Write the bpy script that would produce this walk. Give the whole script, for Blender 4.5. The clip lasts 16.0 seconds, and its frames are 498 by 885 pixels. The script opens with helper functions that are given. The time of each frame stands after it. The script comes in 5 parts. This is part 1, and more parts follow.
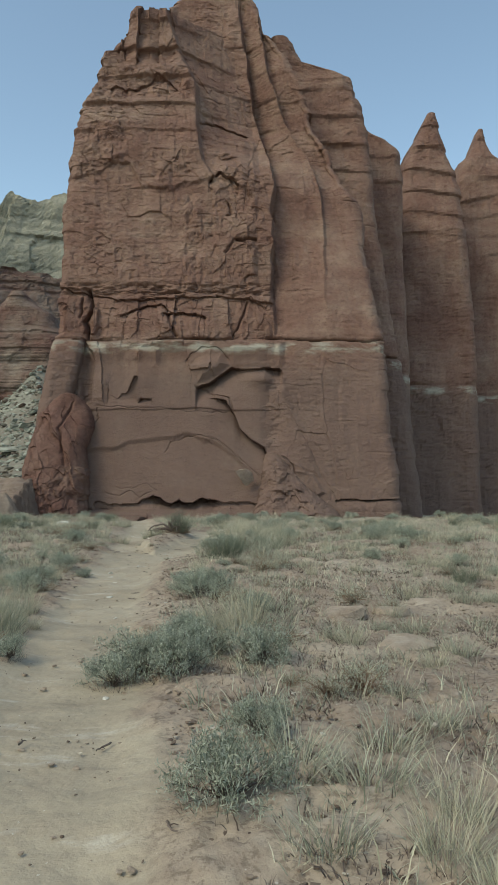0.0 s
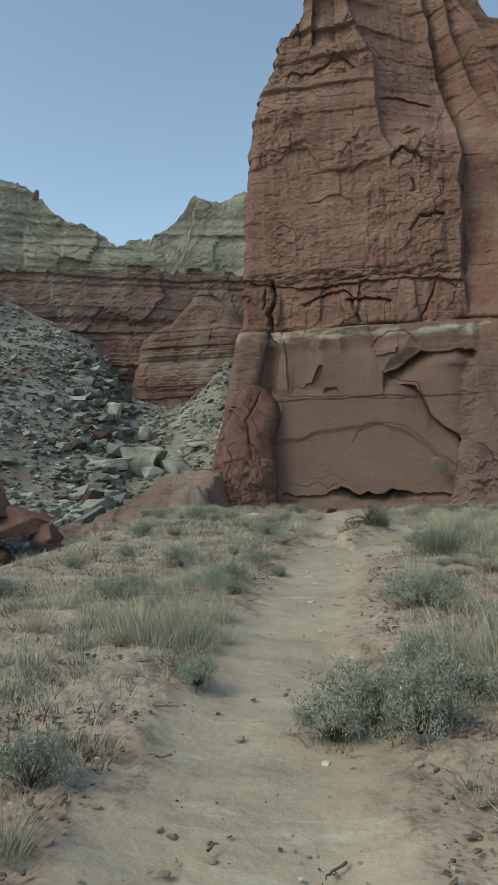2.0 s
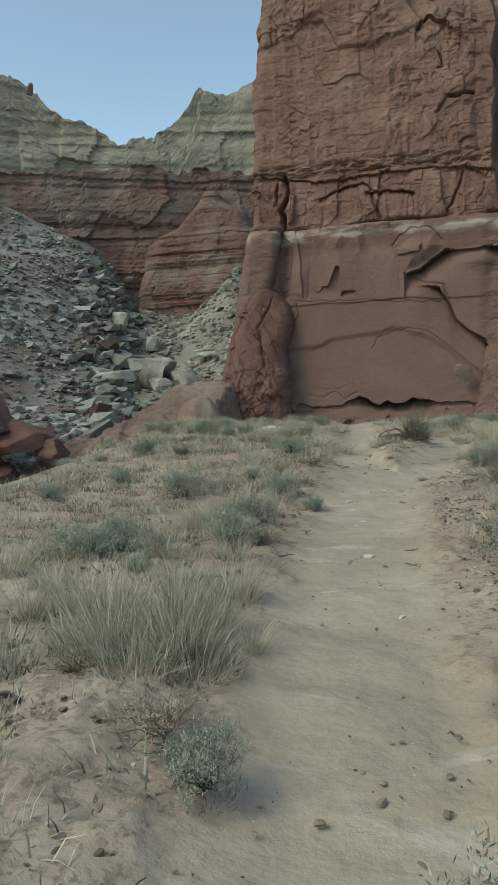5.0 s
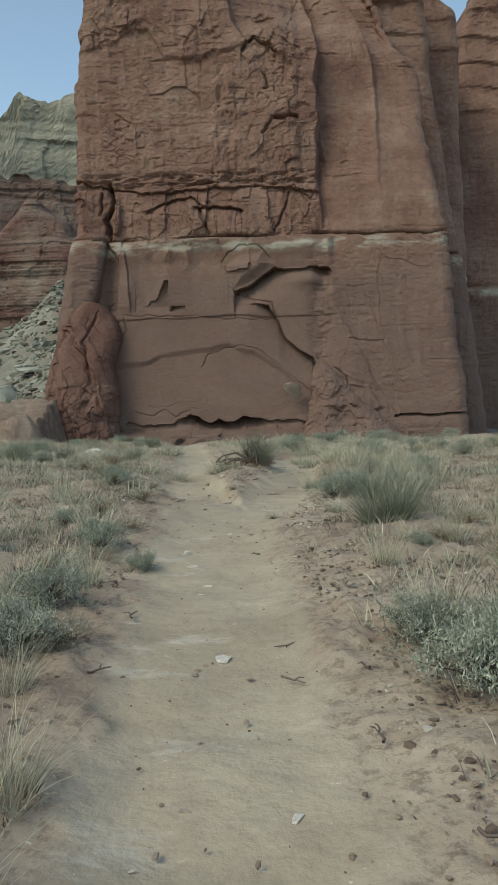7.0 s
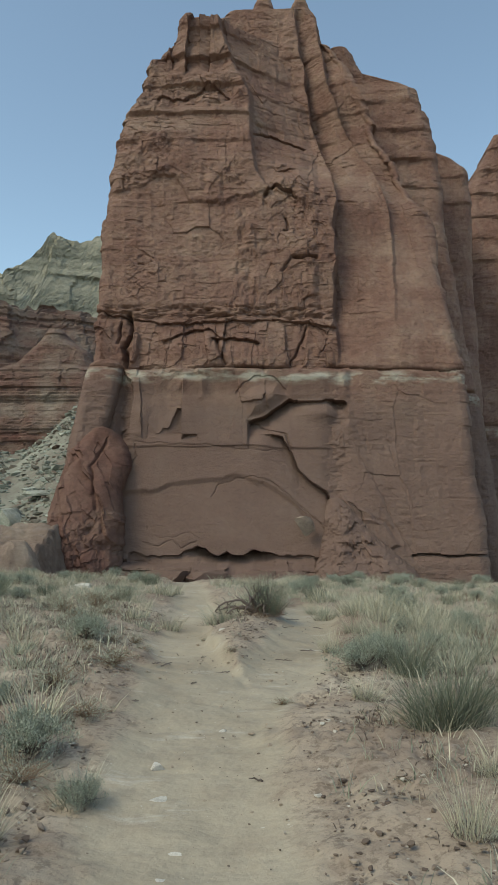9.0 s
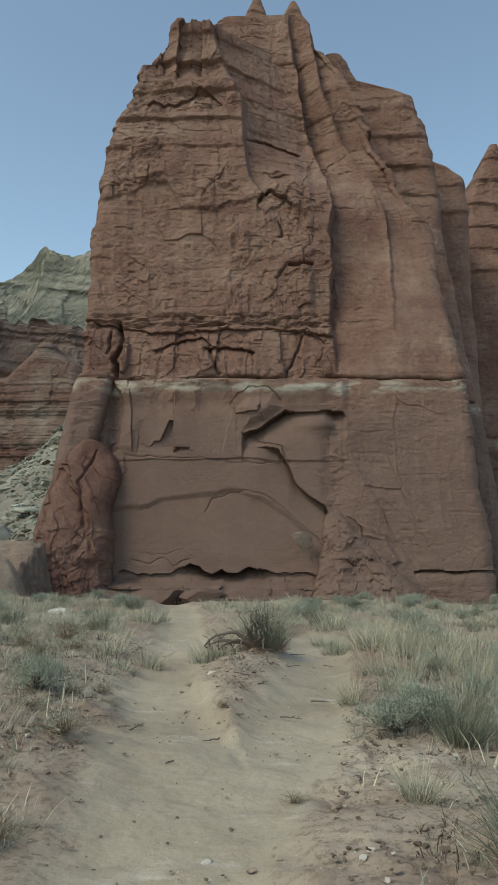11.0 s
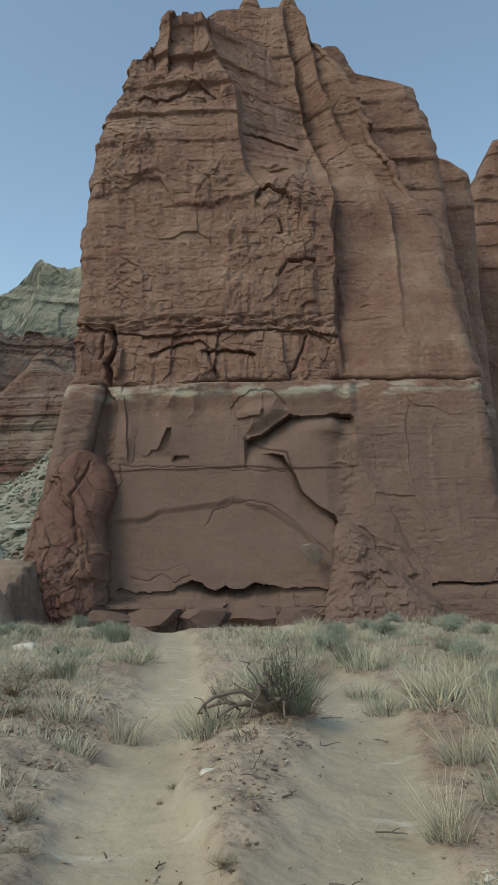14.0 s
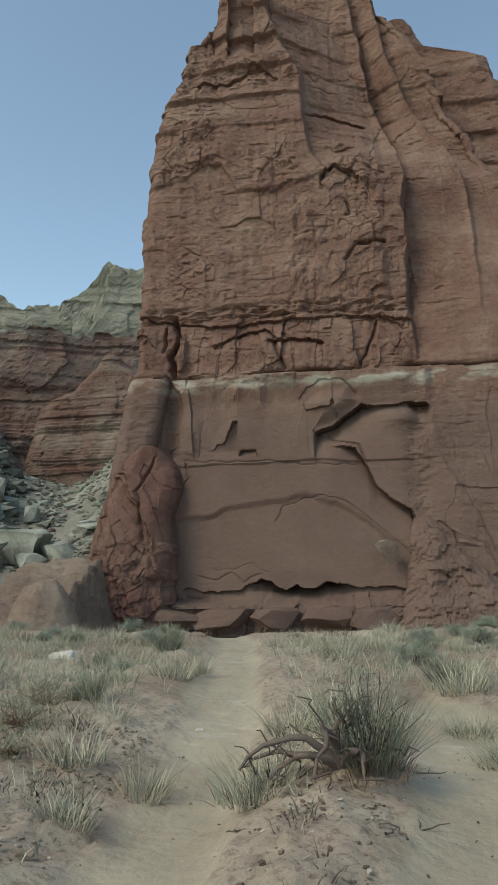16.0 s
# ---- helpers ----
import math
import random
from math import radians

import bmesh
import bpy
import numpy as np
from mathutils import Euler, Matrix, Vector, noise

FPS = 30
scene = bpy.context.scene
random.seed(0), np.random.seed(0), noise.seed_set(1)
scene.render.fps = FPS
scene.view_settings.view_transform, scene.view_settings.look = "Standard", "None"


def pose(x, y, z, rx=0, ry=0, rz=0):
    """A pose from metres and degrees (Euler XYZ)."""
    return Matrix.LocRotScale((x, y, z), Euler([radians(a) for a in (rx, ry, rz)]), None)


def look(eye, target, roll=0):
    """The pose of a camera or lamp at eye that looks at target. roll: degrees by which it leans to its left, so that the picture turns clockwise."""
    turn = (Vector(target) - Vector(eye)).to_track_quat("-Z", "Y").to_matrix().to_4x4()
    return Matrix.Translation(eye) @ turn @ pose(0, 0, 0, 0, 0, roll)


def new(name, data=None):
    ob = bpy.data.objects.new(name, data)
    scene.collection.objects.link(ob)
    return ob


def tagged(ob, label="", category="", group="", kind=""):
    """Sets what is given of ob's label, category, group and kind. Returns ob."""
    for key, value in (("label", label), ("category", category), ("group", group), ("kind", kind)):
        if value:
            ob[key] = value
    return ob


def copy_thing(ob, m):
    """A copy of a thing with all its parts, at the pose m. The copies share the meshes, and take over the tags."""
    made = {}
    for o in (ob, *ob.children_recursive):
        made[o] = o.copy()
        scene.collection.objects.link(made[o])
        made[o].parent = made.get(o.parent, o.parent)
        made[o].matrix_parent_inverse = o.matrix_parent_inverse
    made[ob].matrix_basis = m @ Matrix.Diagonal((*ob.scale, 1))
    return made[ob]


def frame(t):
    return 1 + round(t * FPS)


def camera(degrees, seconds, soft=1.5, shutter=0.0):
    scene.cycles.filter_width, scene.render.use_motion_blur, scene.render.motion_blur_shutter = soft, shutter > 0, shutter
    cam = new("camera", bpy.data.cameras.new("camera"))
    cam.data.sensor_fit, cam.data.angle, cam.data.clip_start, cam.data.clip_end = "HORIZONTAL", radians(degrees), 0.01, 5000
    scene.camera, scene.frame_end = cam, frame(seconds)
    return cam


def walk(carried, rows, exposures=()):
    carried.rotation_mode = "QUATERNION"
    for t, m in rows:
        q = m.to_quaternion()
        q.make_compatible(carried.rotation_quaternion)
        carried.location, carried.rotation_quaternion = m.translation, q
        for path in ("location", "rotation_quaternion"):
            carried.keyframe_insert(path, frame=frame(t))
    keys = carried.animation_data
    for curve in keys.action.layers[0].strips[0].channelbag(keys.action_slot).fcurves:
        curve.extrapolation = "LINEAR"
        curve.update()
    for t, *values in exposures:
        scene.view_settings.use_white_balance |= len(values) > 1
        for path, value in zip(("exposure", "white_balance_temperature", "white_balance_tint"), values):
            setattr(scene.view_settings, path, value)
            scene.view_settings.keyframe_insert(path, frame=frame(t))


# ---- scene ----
cam = camera(37.6, 16.0)
METRES, EYE, TILT, LEAN, TURN = 15.0, 1.5, 3.0, 0.0, 0.0
ROWS = [
    (0.0, 0.0, 0.0, 0.0, 0.0, 0.0, -0.0),
    (0.5, -0.0071, 0.0253, -0.0019, 4.33, 1.95, 0.62),
    (1.0, -0.0142, 0.0499, -0.0048, 8.04, 2.05, 0.79),
    (1.5, -0.0199, 0.0767, -0.0088, 11.49, 0.92, 1.13),
    (2.0, -0.0289, 0.1028, -0.0112, 14.34, -0.41, 1.65),
    (2.5, -0.0364, 0.1298, -0.0151, 16.63, -1.87, 1.84),
    (3.0, -0.0463, 0.157, -0.0189, 18.13, -3.31, 1.66),
    (5.5, -0.0878, 0.2992, -0.0269, 12.5, -7.94, 2.45),
    (6.0, -0.093, 0.3318, -0.0286, 7.8, -8.35, 1.4),
    (6.5, -0.0984, 0.3648, -0.0312, 3.72, -7.83, 1.73),
    (7.0, -0.1028, 0.3968, -0.0313, 1.95, -6.39, 1.59),
    (7.5, -0.106, 0.4303, -0.0313, 6.5, -2.82, 0.25),
    (8.0, -0.1069, 0.4637, -0.0307, 3.41, 1.63, -0.61),
    (8.5, -0.1042, 0.4943, -0.0318, 2.99, 3.29, -0.71),
    (9.0, -0.1056, 0.5246, -0.0325, 2.87, 3.89, -0.55),
    (9.5, -0.1071, 0.5553, -0.0348, 2.78, 4.27, -0.32),
    (12.0, -0.1183, 0.7187, -0.0395, 2.4, 5.36, -0.27),
    (12.5, -0.1208, 0.7519, -0.041, 2.82, 4.98, -0.08),
    (13.0, -0.12, 0.7843, -0.0427, 3.07, 4.5, 0.16),
    (13.5, -0.1225, 0.8183, -0.0426, 1.67, 4.61, 0.11),
    (14.0, -0.1247, 0.851, -0.0448, 2.76, 6.16, 0.99),
    (14.5, -0.1293, 0.8844, -0.0481, 2.31, 6.72, 1.04),
    (15.0, -0.1301, 0.9178, -0.05, 2.69, 7.39, 1.08),
    (15.5, -0.1291, 0.9498, -0.0524, 4.79, 7.29, 1.25),
    (16.0, -0.1254, 0.9821, -0.0546, 8.41, 6.17, 1.56),
]
EXPOSURES = ((0.0, 1.02), (1.0, 0.88), (2.0, 0.92), (2.7, 0.80), (4.2, 0.92), (6.0, 0.98), (9.5, 0.99), (12.0, 0.94), (16.0, 0.99))
walk(cam, [(t, pose(0, 0, EYE, TILT, LEAN, TURN) @ pose(METRES * x, METRES * y, METRES * z, 90 + pitch, roll, yaw)) for t, x, y, z, yaw, pitch, roll in ROWS], EXPOSURES)

# ---- light ----
SUN_ELEVATION, SUN_ROTATION = 46.0, 226.0
world = bpy.data.worlds.new("world")
scene.world = world
world.use_nodes = True
wn = world.node_tree
wn.nodes.clear()
sky = wn.nodes.new("ShaderNodeTexSky")
sky.sky_type, sky.sun_disc = "NISHITA", False
sky.sun_elevation, sky.sun_rotation = radians(SUN_ELEVATION), radians(SUN_ROTATION)
sky.altitude, sky.air_density, sky.dust_density, sky.ozone_density = 1500, 1.0, 2.5, 1.0
wb = wn.nodes.new("ShaderNodeBackground")
wb.inputs["Strength"].default_value = 0.13
wo = wn.nodes.new("ShaderNodeOutputWorld")
wn.links.new(sky.outputs[0], wb.inputs[0])
wn.links.new(wb.outputs[0], wo.inputs[0])
sun = new("sun", bpy.data.lights.new("sun", "SUN"))
sun.data.energy, sun.data.angle, sun.data.color = 0.9, radians(24), (1.0, 0.93, 0.84)
sd = Vector((math.sin(radians(SUN_ROTATION)) * math.cos(radians(SUN_ELEVATION)),
             math.cos(radians(SUN_ROTATION)) * math.cos(radians(SUN_ELEVATION)), math.sin(radians(SUN_ELEVATION))))
sun.matrix_world = look(sd * 50, (0, 0, 0))
scene.view_settings.use_white_balance = True
scene.view_settings.white_balance_temperature, scene.view_settings.white_balance_tint = 7850, -3

# ---- numbers that vary in space ----
rng = np.random.default_rng(7)


def lattice(ix, iy, iz, seed):
    h = (ix.astype(np.int64) * 374761393 + iy.astype(np.int64) * 668265263 + iz.astype(np.int64) * 2147483647 + seed * 974634777) & 0x7FFFFFFF
    h = ((h ^ (h >> 13)) * 1274126177) & 0x7FFFFFFF
    h = ((h ^ (h >> 16)) * 668265263) & 0x7FFFFFFF
    return ((h ^ (h >> 11)) & 0xFFFFFF) / float(0xFFFFFF)


def vnoise(x, y, z, seed=0):
    """Smooth value noise from -1 to 1."""
    x, y, z = np.broadcast_arrays(np.asarray(x, float), np.asarray(y, float), np.asarray(z, float))
    ix, iy, iz = np.floor(x), np.floor(y), np.floor(z)
    fx, fy, fz = x - ix, y - iy, z - iz
    fx, fy, fz = (f * f * (3 - 2 * f) for f in (fx, fy, fz))
    out = 0
    for a in (0, 1):
        for b in (0, 1):
            for c in (0, 1):
                w = (fx if a else 1 - fx) * (fy if b else 1 - fy) * (fz if c else 1 - fz)
                out = out + w * lattice(ix + a, iy + b, iz + c, seed)
    return out * 2 - 1


def fbm(x, y, z, octaves=4, seed=0, gain=0.5):
    out, amp, f = 0, 1.0, 1.0
    for o in range(octaves):
        out = out + amp * vnoise(x * f + 17.3 * o, y * f - 5.1 * o, z * f + 9.7 * o, seed + o)
        amp, f = amp * gain, f * 2.03
    return out


def cells(x, z, seed=0):
    """Cell noise in a plane: distance to the border between cells, and a random value for each cell."""
    ix, iz = np.floor(x), np.floor(z)
    d1, d2, v1 = np.full(x.shape, 9.0), np.full(x.shape, 9.0), np.zeros(x.shape)
    zero = np.zeros(x.shape)
    for a in (-1, 0, 1):
        for b in (-1, 0, 1):
            cx, cz = ix + a, iz + b
            px = cx + 0.15 + 0.7 * lattice(cx, cz, zero, seed)
            pz = cz + 0.15 + 0.7 * lattice(cx, cz, zero + 1, seed)
            d = np.hypot(x - px, z - pz)
            v = lattice(cx, cz, zero + 2, seed)
            near = d < d1
            d2 = np.where(near, d1, np.minimum(d2, d))
            v1 = np.where(near, v, v1)
            d1 = np.where(near, d, d1)
    return d2 - d1, v1


def facets(x, z, seed=0, tilt=0.5):
    """Broken rock in a plane: every cell is a flat face of its own depth and slant, from -0.5 to 0.5 or so."""
    ix, iz = np.floor(x), np.floor(z)
    best, out = np.full(x.shape, 9.0), np.zeros(x.shape)
    zero = np.zeros(x.shape)
    for a in (-1, 0, 1):
        for b in (-1, 0, 1):
            cx, cz = ix + a, iz + b
            lx = x - cx - 0.1 - 0.8 * lattice(cx, cz, zero, seed)
            lz = z - cz - 0.1 - 0.8 * lattice(cx, cz, zero + 1, seed)
            d = np.maximum(np.abs(lx), np.abs(lz)) + 0.35 * np.minimum(np.abs(lx), np.abs(lz))
            v = lattice(cx, cz, zero + 2, seed) - 0.5 + tilt * ((lattice(cx, cz, zero + 3, seed) - 0.5) * lx * 2 - (lattice(cx, cz, zero + 4, seed) - 0.15) * lz)
            out = np.where(d < best, v, out)
            best = np.minimum(best, d)
    return out


def sstep(a, b, x):
    t = np.clip((x - a) / (b - a), 0, 1)
    return t * t * (3 - 2 * t)


# ---- materials ----
class Nodes:
    def __init__(self, name):
        self.mat = bpy.data.materials.new(name)
        self.mat.use_nodes = True
        self.t = self.mat.node_tree
        self.t.nodes.clear()
        self.out = self.n("ShaderNodeOutputMaterial")
        self.bsdf = self.n("ShaderNodeBsdfPrincipled")
        self.l(self.bsdf.outputs[0], self.out.inputs[0])
        self.pos = self.n("ShaderNodeNewGeometry").outputs["Position"]

    def n(self, kind):
        return self.t.nodes.new(kind)

    def l(self, a, b):
        self.t.links.new(a, b)

    def scaled(self, s, vec=None):
        m = self.n("ShaderNodeMapping")
        m.inputs["Scale"].default_value = s
        self.l(vec or self.pos, m.inputs["Vector"])
        return m.outputs[0]

    def noise(self, s, detail=5, rough=0.55, distort=0.0, vec=None):
        n = self.n("ShaderNodeTexNoise")
        n.inputs["Scale"].default_value = 1.0
        n.inputs["Detail"].default_value, n.inputs["Roughness"].default_value = detail, rough
        n.inputs["Distortion"].default_value = distort
        self.l(self.scaled(s, vec), n.inputs["Vector"])
        return n.outputs[0]

    def ramp(self, fac, stops):
        r = self.n("ShaderNodeValToRGB")
        while len(r.color_ramp.elements) < len(stops):
            r.color_ramp.elements.new(0.5)
        for e, (p, c) in zip(r.color_ramp.elements, stops):
            e.position = p
            e.color = (*c, 1) if isinstance(c, tuple) else (c, c, c, 1)
        self.l(fac, r.inputs[0])
        return r.outputs[0]

    def mix(self, fac, a, b, mode="MIX"):
        m = self.n("ShaderNodeMix")
        m.data_type, m.blend_type = "RGBA", mode
        for socket, v in ((m.inputs[0], fac), (m.inputs[6], a), (m.inputs[7], b)):
            if isinstance(v, tuple):
                socket.default_value = (*v, 1)
            elif isinstance(v, (int, float)):
                socket.default_value = v
            else:
                self.l(v, socket)
        return m.outputs[2]

    def math(self, op, a, b=0.0):
        m = self.n("ShaderNodeMath")
        m.operation = op
        for socket, v in zip(m.inputs, (a, b)):
            if isinstance(v, (int, float)):
                socket.default_value = v
            else:
                self.l(v, socket)
        return m.outputs[0]

    def finish(self, color, rough=0.9, heights=()):
        if isinstance(color, tuple):
            self.bsdf.inputs["Base Color"].default_value = (*color, 1)
        else:
            self.l(color, self.bsdf.inputs["Base Color"])
        self.bsdf.inputs["Roughness"].default_value = rough
        self.bsdf.inputs["Specular IOR Level"].default_value = 0.2
        last = None
        for h, dist, strength in heights:
            b = self.n("ShaderNodeBump")
            b.inputs["Distance"].default_value, b.inputs["Strength"].default_value = dist, strength
            self.l(h, b.inputs["Height"])
            if last:
                self.l(last, b.inputs["Normal"])
            last = b.outputs[0]
        if last:
            self.l(last, self.bsdf.inputs["Normal"])
        return self.mat


def sandstone(name, dark, mid, light, pale, ledge=None, size=1.0, cracks=0.5, streaks=0.6):
    """Layered sandstone: beds of slightly different colour, upright run-off streaks, blotches and grain."""
    n = Nodes(name)
    s = 1.0 / size
    beds = n.noise((0.03 * s, 0.03 * s, 0.55 * s), 3, 0.55, 0.8)
    blot = n.noise((0.2 * s, 0.2 * s, 0.22 * s), 8, 0.68, 0.4)
    streak = n.noise((1.1 * s, 1.1 * s, 0.07 * s), 5, 0.6)
    grain = n.noise((2.4 * s, 2.4 * s, 3.4 * s), 8, 0.72)
    c = n.ramp(n.math("ADD", n.math("MULTIPLY", beds, 0.28), n.math("MULTIPLY", blot, 0.72)),
               ((0.36, dark), (0.47, mid), (0.56, light), (0.68, pale)))
    c = n.mix(n.ramp(streak, ((0.48, 0.0), (0.70, 0.5 * streaks))), c, dark)
    c = n.mix(n.ramp(n.noise((0.7 * s, 0.7 * s, 0.05 * s), 3), ((0.55, 0.0), (0.72, 0.4 * streaks))), c, pale)
    c = n.mix(0.5, c, n.ramp(grain, ((0.3, 0.55), (0.7, 1.35))), "MULTIPLY")
    v = n.n("ShaderNodeTexVoronoi")
    v.feature = "DISTANCE_TO_EDGE"
    wob3 = n.n("ShaderNodeTexNoise")
    wob3.inputs["Scale"].default_value, wob3.inputs["Detail"].default_value = 0.9, 4
    n.l(n.pos, wob3.inputs["Vector"])
    warp = n.mix(1.0, n.pos, wob3.outputs["Color"], "ADD")
    n.l(n.scaled((0.42 * s, 0.42 * s, 0.95 * s), warp), v.inputs["Vector"])
    crack = n.math("MAXIMUM", n.ramp(v.outputs[0], ((0.0, 0.0), (0.022, 1.0))), n.ramp(n.noise((0.3 * s, 0.3 * s, 0.5 * s), 5), ((0.47, 1.0), (0.56, 0.0))))
    c = n.mix(n.math("MULTIPLY", n.math("SUBTRACT", 1.0, crack), 0.6), c, (dark[0] * 0.35, dark[1] * 0.35, dark[2] * 0.35))
    if ledge:
        z = n.n("ShaderNodeSeparateXYZ")
        n.l(n.pos, z.inputs[0])
        low = n.ramp(n.math("ADD", n.math("MULTIPLY", z.outputs[2], 0.05), n.math("MULTIPLY", n.noise((0.15, 0.15, 0.15), 4), 0.3)), ((0.68, 1.0), (0.79, 0.0)))
        c = n.mix(n.math("MULTIPLY", low, 0.7), c, (0.150, 0.104, 0.089))
        wob = n.math("MULTIPLY", n.math("SUBTRACT", n.noise((0.35, 0.35, 0.1), 4), 0.5), 1.1)
        d = n.math("ABSOLUTE", n.math("SUBTRACT", n.math("ADD", z.outputs[2], wob), ledge))
        f = n.math("MULTIPLY", n.ramp(d, ((0.15, 1.0), (0.6, 0.0))), n.ramp(n.noise((0.5, 0.5, 1.5), 5), ((0.45, 0.0), (0.60, 0.9))))
        c = n.mix(f, c, (0.36, 0.345, 0.29))
    return n.finish(c, 0.92, ((crack, 0.25 * size, cracks), (grain, 0.16 * size, 0.7),
                              (n.noise((9 * s, 9 * s, 14 * s), 6, 0.75), 0.07 * size, 0.8)))


red_rock = sandstone("red sandstone", (0.146, 0.080, 0.064), (0.190, 0.113, 0.089), (0.222, 0.143, 0.113), (0.27, 0.194, 0.152), ledge=12.3)
red_lower = sandstone("dark red mudstone", (0.098, 0.048, 0.040), (0.138, 0.074, 0.060), (0.172, 0.102, 0.082), (0.22, 0.15, 0.12))
apron_rock = sandstone("red-brown eroded mudstone", (0.135, 0.088, 0.07), (0.185, 0.135, 0.11), (0.235, 0.185, 0.152), (0.31, 0.26, 0.215), streaks=0.2)
buff_rock = sandstone("buff slickrock", (0.20, 0.145, 0.115), (0.265, 0.205, 0.165), (0.31, 0.25, 0.205), (0.36, 0.31, 0.255))
banded_rock = sandstone("banded sandstone", (0.13, 0.062, 0.052), (0.175, 0.115, 0.095), (0.215, 0.165, 0.138), (0.28, 0.25, 0.21), size=2.0, streaks=0.5)
pale_rock = sandstone("pale green sandstone", (0.19, 0.185, 0.148), (0.275, 0.265, 0.212), (0.325, 0.31, 0.25), (0.38, 0.365, 0.30), size=2.0, streaks=0.35)
grey_rock = sandstone("grey-green boulder stone", (0.20, 0.205, 0.18), (0.30, 0.315, 0.275), (0.38, 0.40, 0.35), (0.46, 0.47, 0.41), size=0.8)
chalk = sandstone("chalky stone", (0.42, 0.39, 0.34), (0.52, 0.49, 0.43), (0.58, 0.55, 0.49), (0.62, 0.6, 0.55), size=0.05)
tan_stone = sandstone("tan field stone", (0.24, 0.18, 0.13), (0.33, 0.26, 0.20), (0.40, 0.33, 0.26), (0.5, 0.45, 0.38), size=0.15)


def soil():
    n = Nodes("sandy soil")
    a = n.n("ShaderNodeAttribute")
    a.attribute_name = "worn"
    worn = a.outputs["Fac"]
    big = n.noise((0.45, 0.45, 0.45), 5, 0.6)
    mid = n.noise((3.5, 3.5, 3.5), 6, 0.65)
    fine = n.noise((38, 38, 38), 5, 0.7)
    rough_c = n.ramp(big, ((0.35, (0.24, 0.182, 0.140)), (0.5, (0.325, 0.265, 0.206)), (0.65, (0.40, 0.342, 0.268))))
    worn_c = n.ramp(big, ((0.35, (0.315, 0.268, 0.20)), (0.6, (0.39, 0.34, 0.26))))
    c = n.mix(worn, rough_c, worn_c)
    c = n.mix(n.math("MULTIPLY", n.ramp(mid, ((0.5, 0.0), (0.7, 0.6))), n.math("SUBTRACT", 1.0, n.math("MULTIPLY", worn, 0.6))), c, (0.19, 0.138, 0.106))
    c = n.mix(n.math("MULTIPLY", worn, n.ramp(n.noise((1.1, 3.0, 1), 6, 0.7), ((0.58, 0.0), (0.70, 0.7)))), c, (0.50, 0.465, 0.405))
    c = n.mix(0.35, c, n.ramp(fine, ((0.3, 0.8), (0.7, 1.15))), "MULTIPLY")
    crust = n.math("MULTIPLY", n.ramp(n.noise((17, 17, 17), 6, 0.75), ((0.50, 0.0), (0.60, 0.62))), n.math("SUBTRACT", 1.0, n.math("MULTIPLY", worn, 0.88)))
    c = n.mix(crust, c, (0.12, 0.09, 0.07))
    chips = n.ramp(n.noise((26, 26, 26), 2, 0.5), ((0.74, 0.0), (0.77, 0.8)))
    c = n.mix(chips, c, (0.52, 0.48, 0.41))
    t = n.n("ShaderNodeAttribute")
    t.attribute_name = "talus"
    tal = n.ramp(n.noise((0.09, 0.09, 0.09), 7, 0.75), ((0.38, (0.15, 0.11, 0.09)), (0.5, (0.20, 0.195, 0.165)), (0.62, (0.28, 0.29, 0.25))))
    c = n.mix(t.outputs["Fac"], c, tal)
    return n.finish(c, 0.95, ((mid, 0.05, 0.7), (n.noise((11, 11, 11), 4, 0.6), 0.010, 0.5), (n.noise((0.8, 0.8, 0.8), 4, 0.6), 0.5, 0.2)))


def plant(name, c1, c2, c3):
    n = Nodes(name)
    r = n.n("ShaderNodeNewGeometry").outputs["Random Per Island"]
    o = n.n("ShaderNodeObjectInfo").outputs["Random"]
    c = n.ramp(r, ((0.0, c1), (0.5, c2), (1.0, c3)))
    c = n.mix(0.4, c, n.ramp(o, ((0.0, 0.7), (1.0, 1.25))), "MULTIPLY")
    return n.finish(c, 0.8)


soil_mat = soil()
straw = plant("straw grass", (0.36, 0.335, 0.25), (0.50, 0.465, 0.355), (0.22, 0.215, 0.16))
green_grass = plant("grey-green grass", (0.17, 0.185, 0.14), (0.29, 0.305, 0.235), (0.44, 0.43, 0.335))
sage_leaf = plant("sage leaves", (0.13, 0.155, 0.12), (0.235, 0.26, 0.205), (0.41, 0.43, 0.355))
dark_leaf = plant("dark broom stems", (0.08, 0.095, 0.068), (0.135, 0.15, 0.11), (0.22, 0.23, 0.175))
dead_wood = plant("dead grey wood", (0.09, 0.065, 0.055), (0.15, 0.12, 0.105), (0.06, 0.045, 0.04))
dry_stem = plant("dry red-brown stems", (0.16, 0.10, 0.07), (0.24, 0.16, 0.11), (0.10, 0.065, 0.05))


# ---- mesh helpers ----
def mesh_from(name, verts, faces, mat, smooth=True):
    me = bpy.data.meshes.new(name)
    verts = np.asarray(verts, np.float32)
    faces = np.asarray(faces, np.int32)
    me.vertices.add(len(verts))
    me.vertices.foreach_set("co", verts.ravel())
    k = faces.shape[1]
    me.loops.add(faces.size)
    me.loops.foreach_set("vertex_index", faces.ravel())
    me.polygons.add(len(faces))
    me.polygons.foreach_set("loop_start", np.arange(0, faces.size, k, dtype=np.int32))
    me.polygons.foreach_set("use_smooth", np.full(len(faces), smooth))
    me.update(calc_edges=True)
    me.validate()
    me.materials.append(mat)
    return me


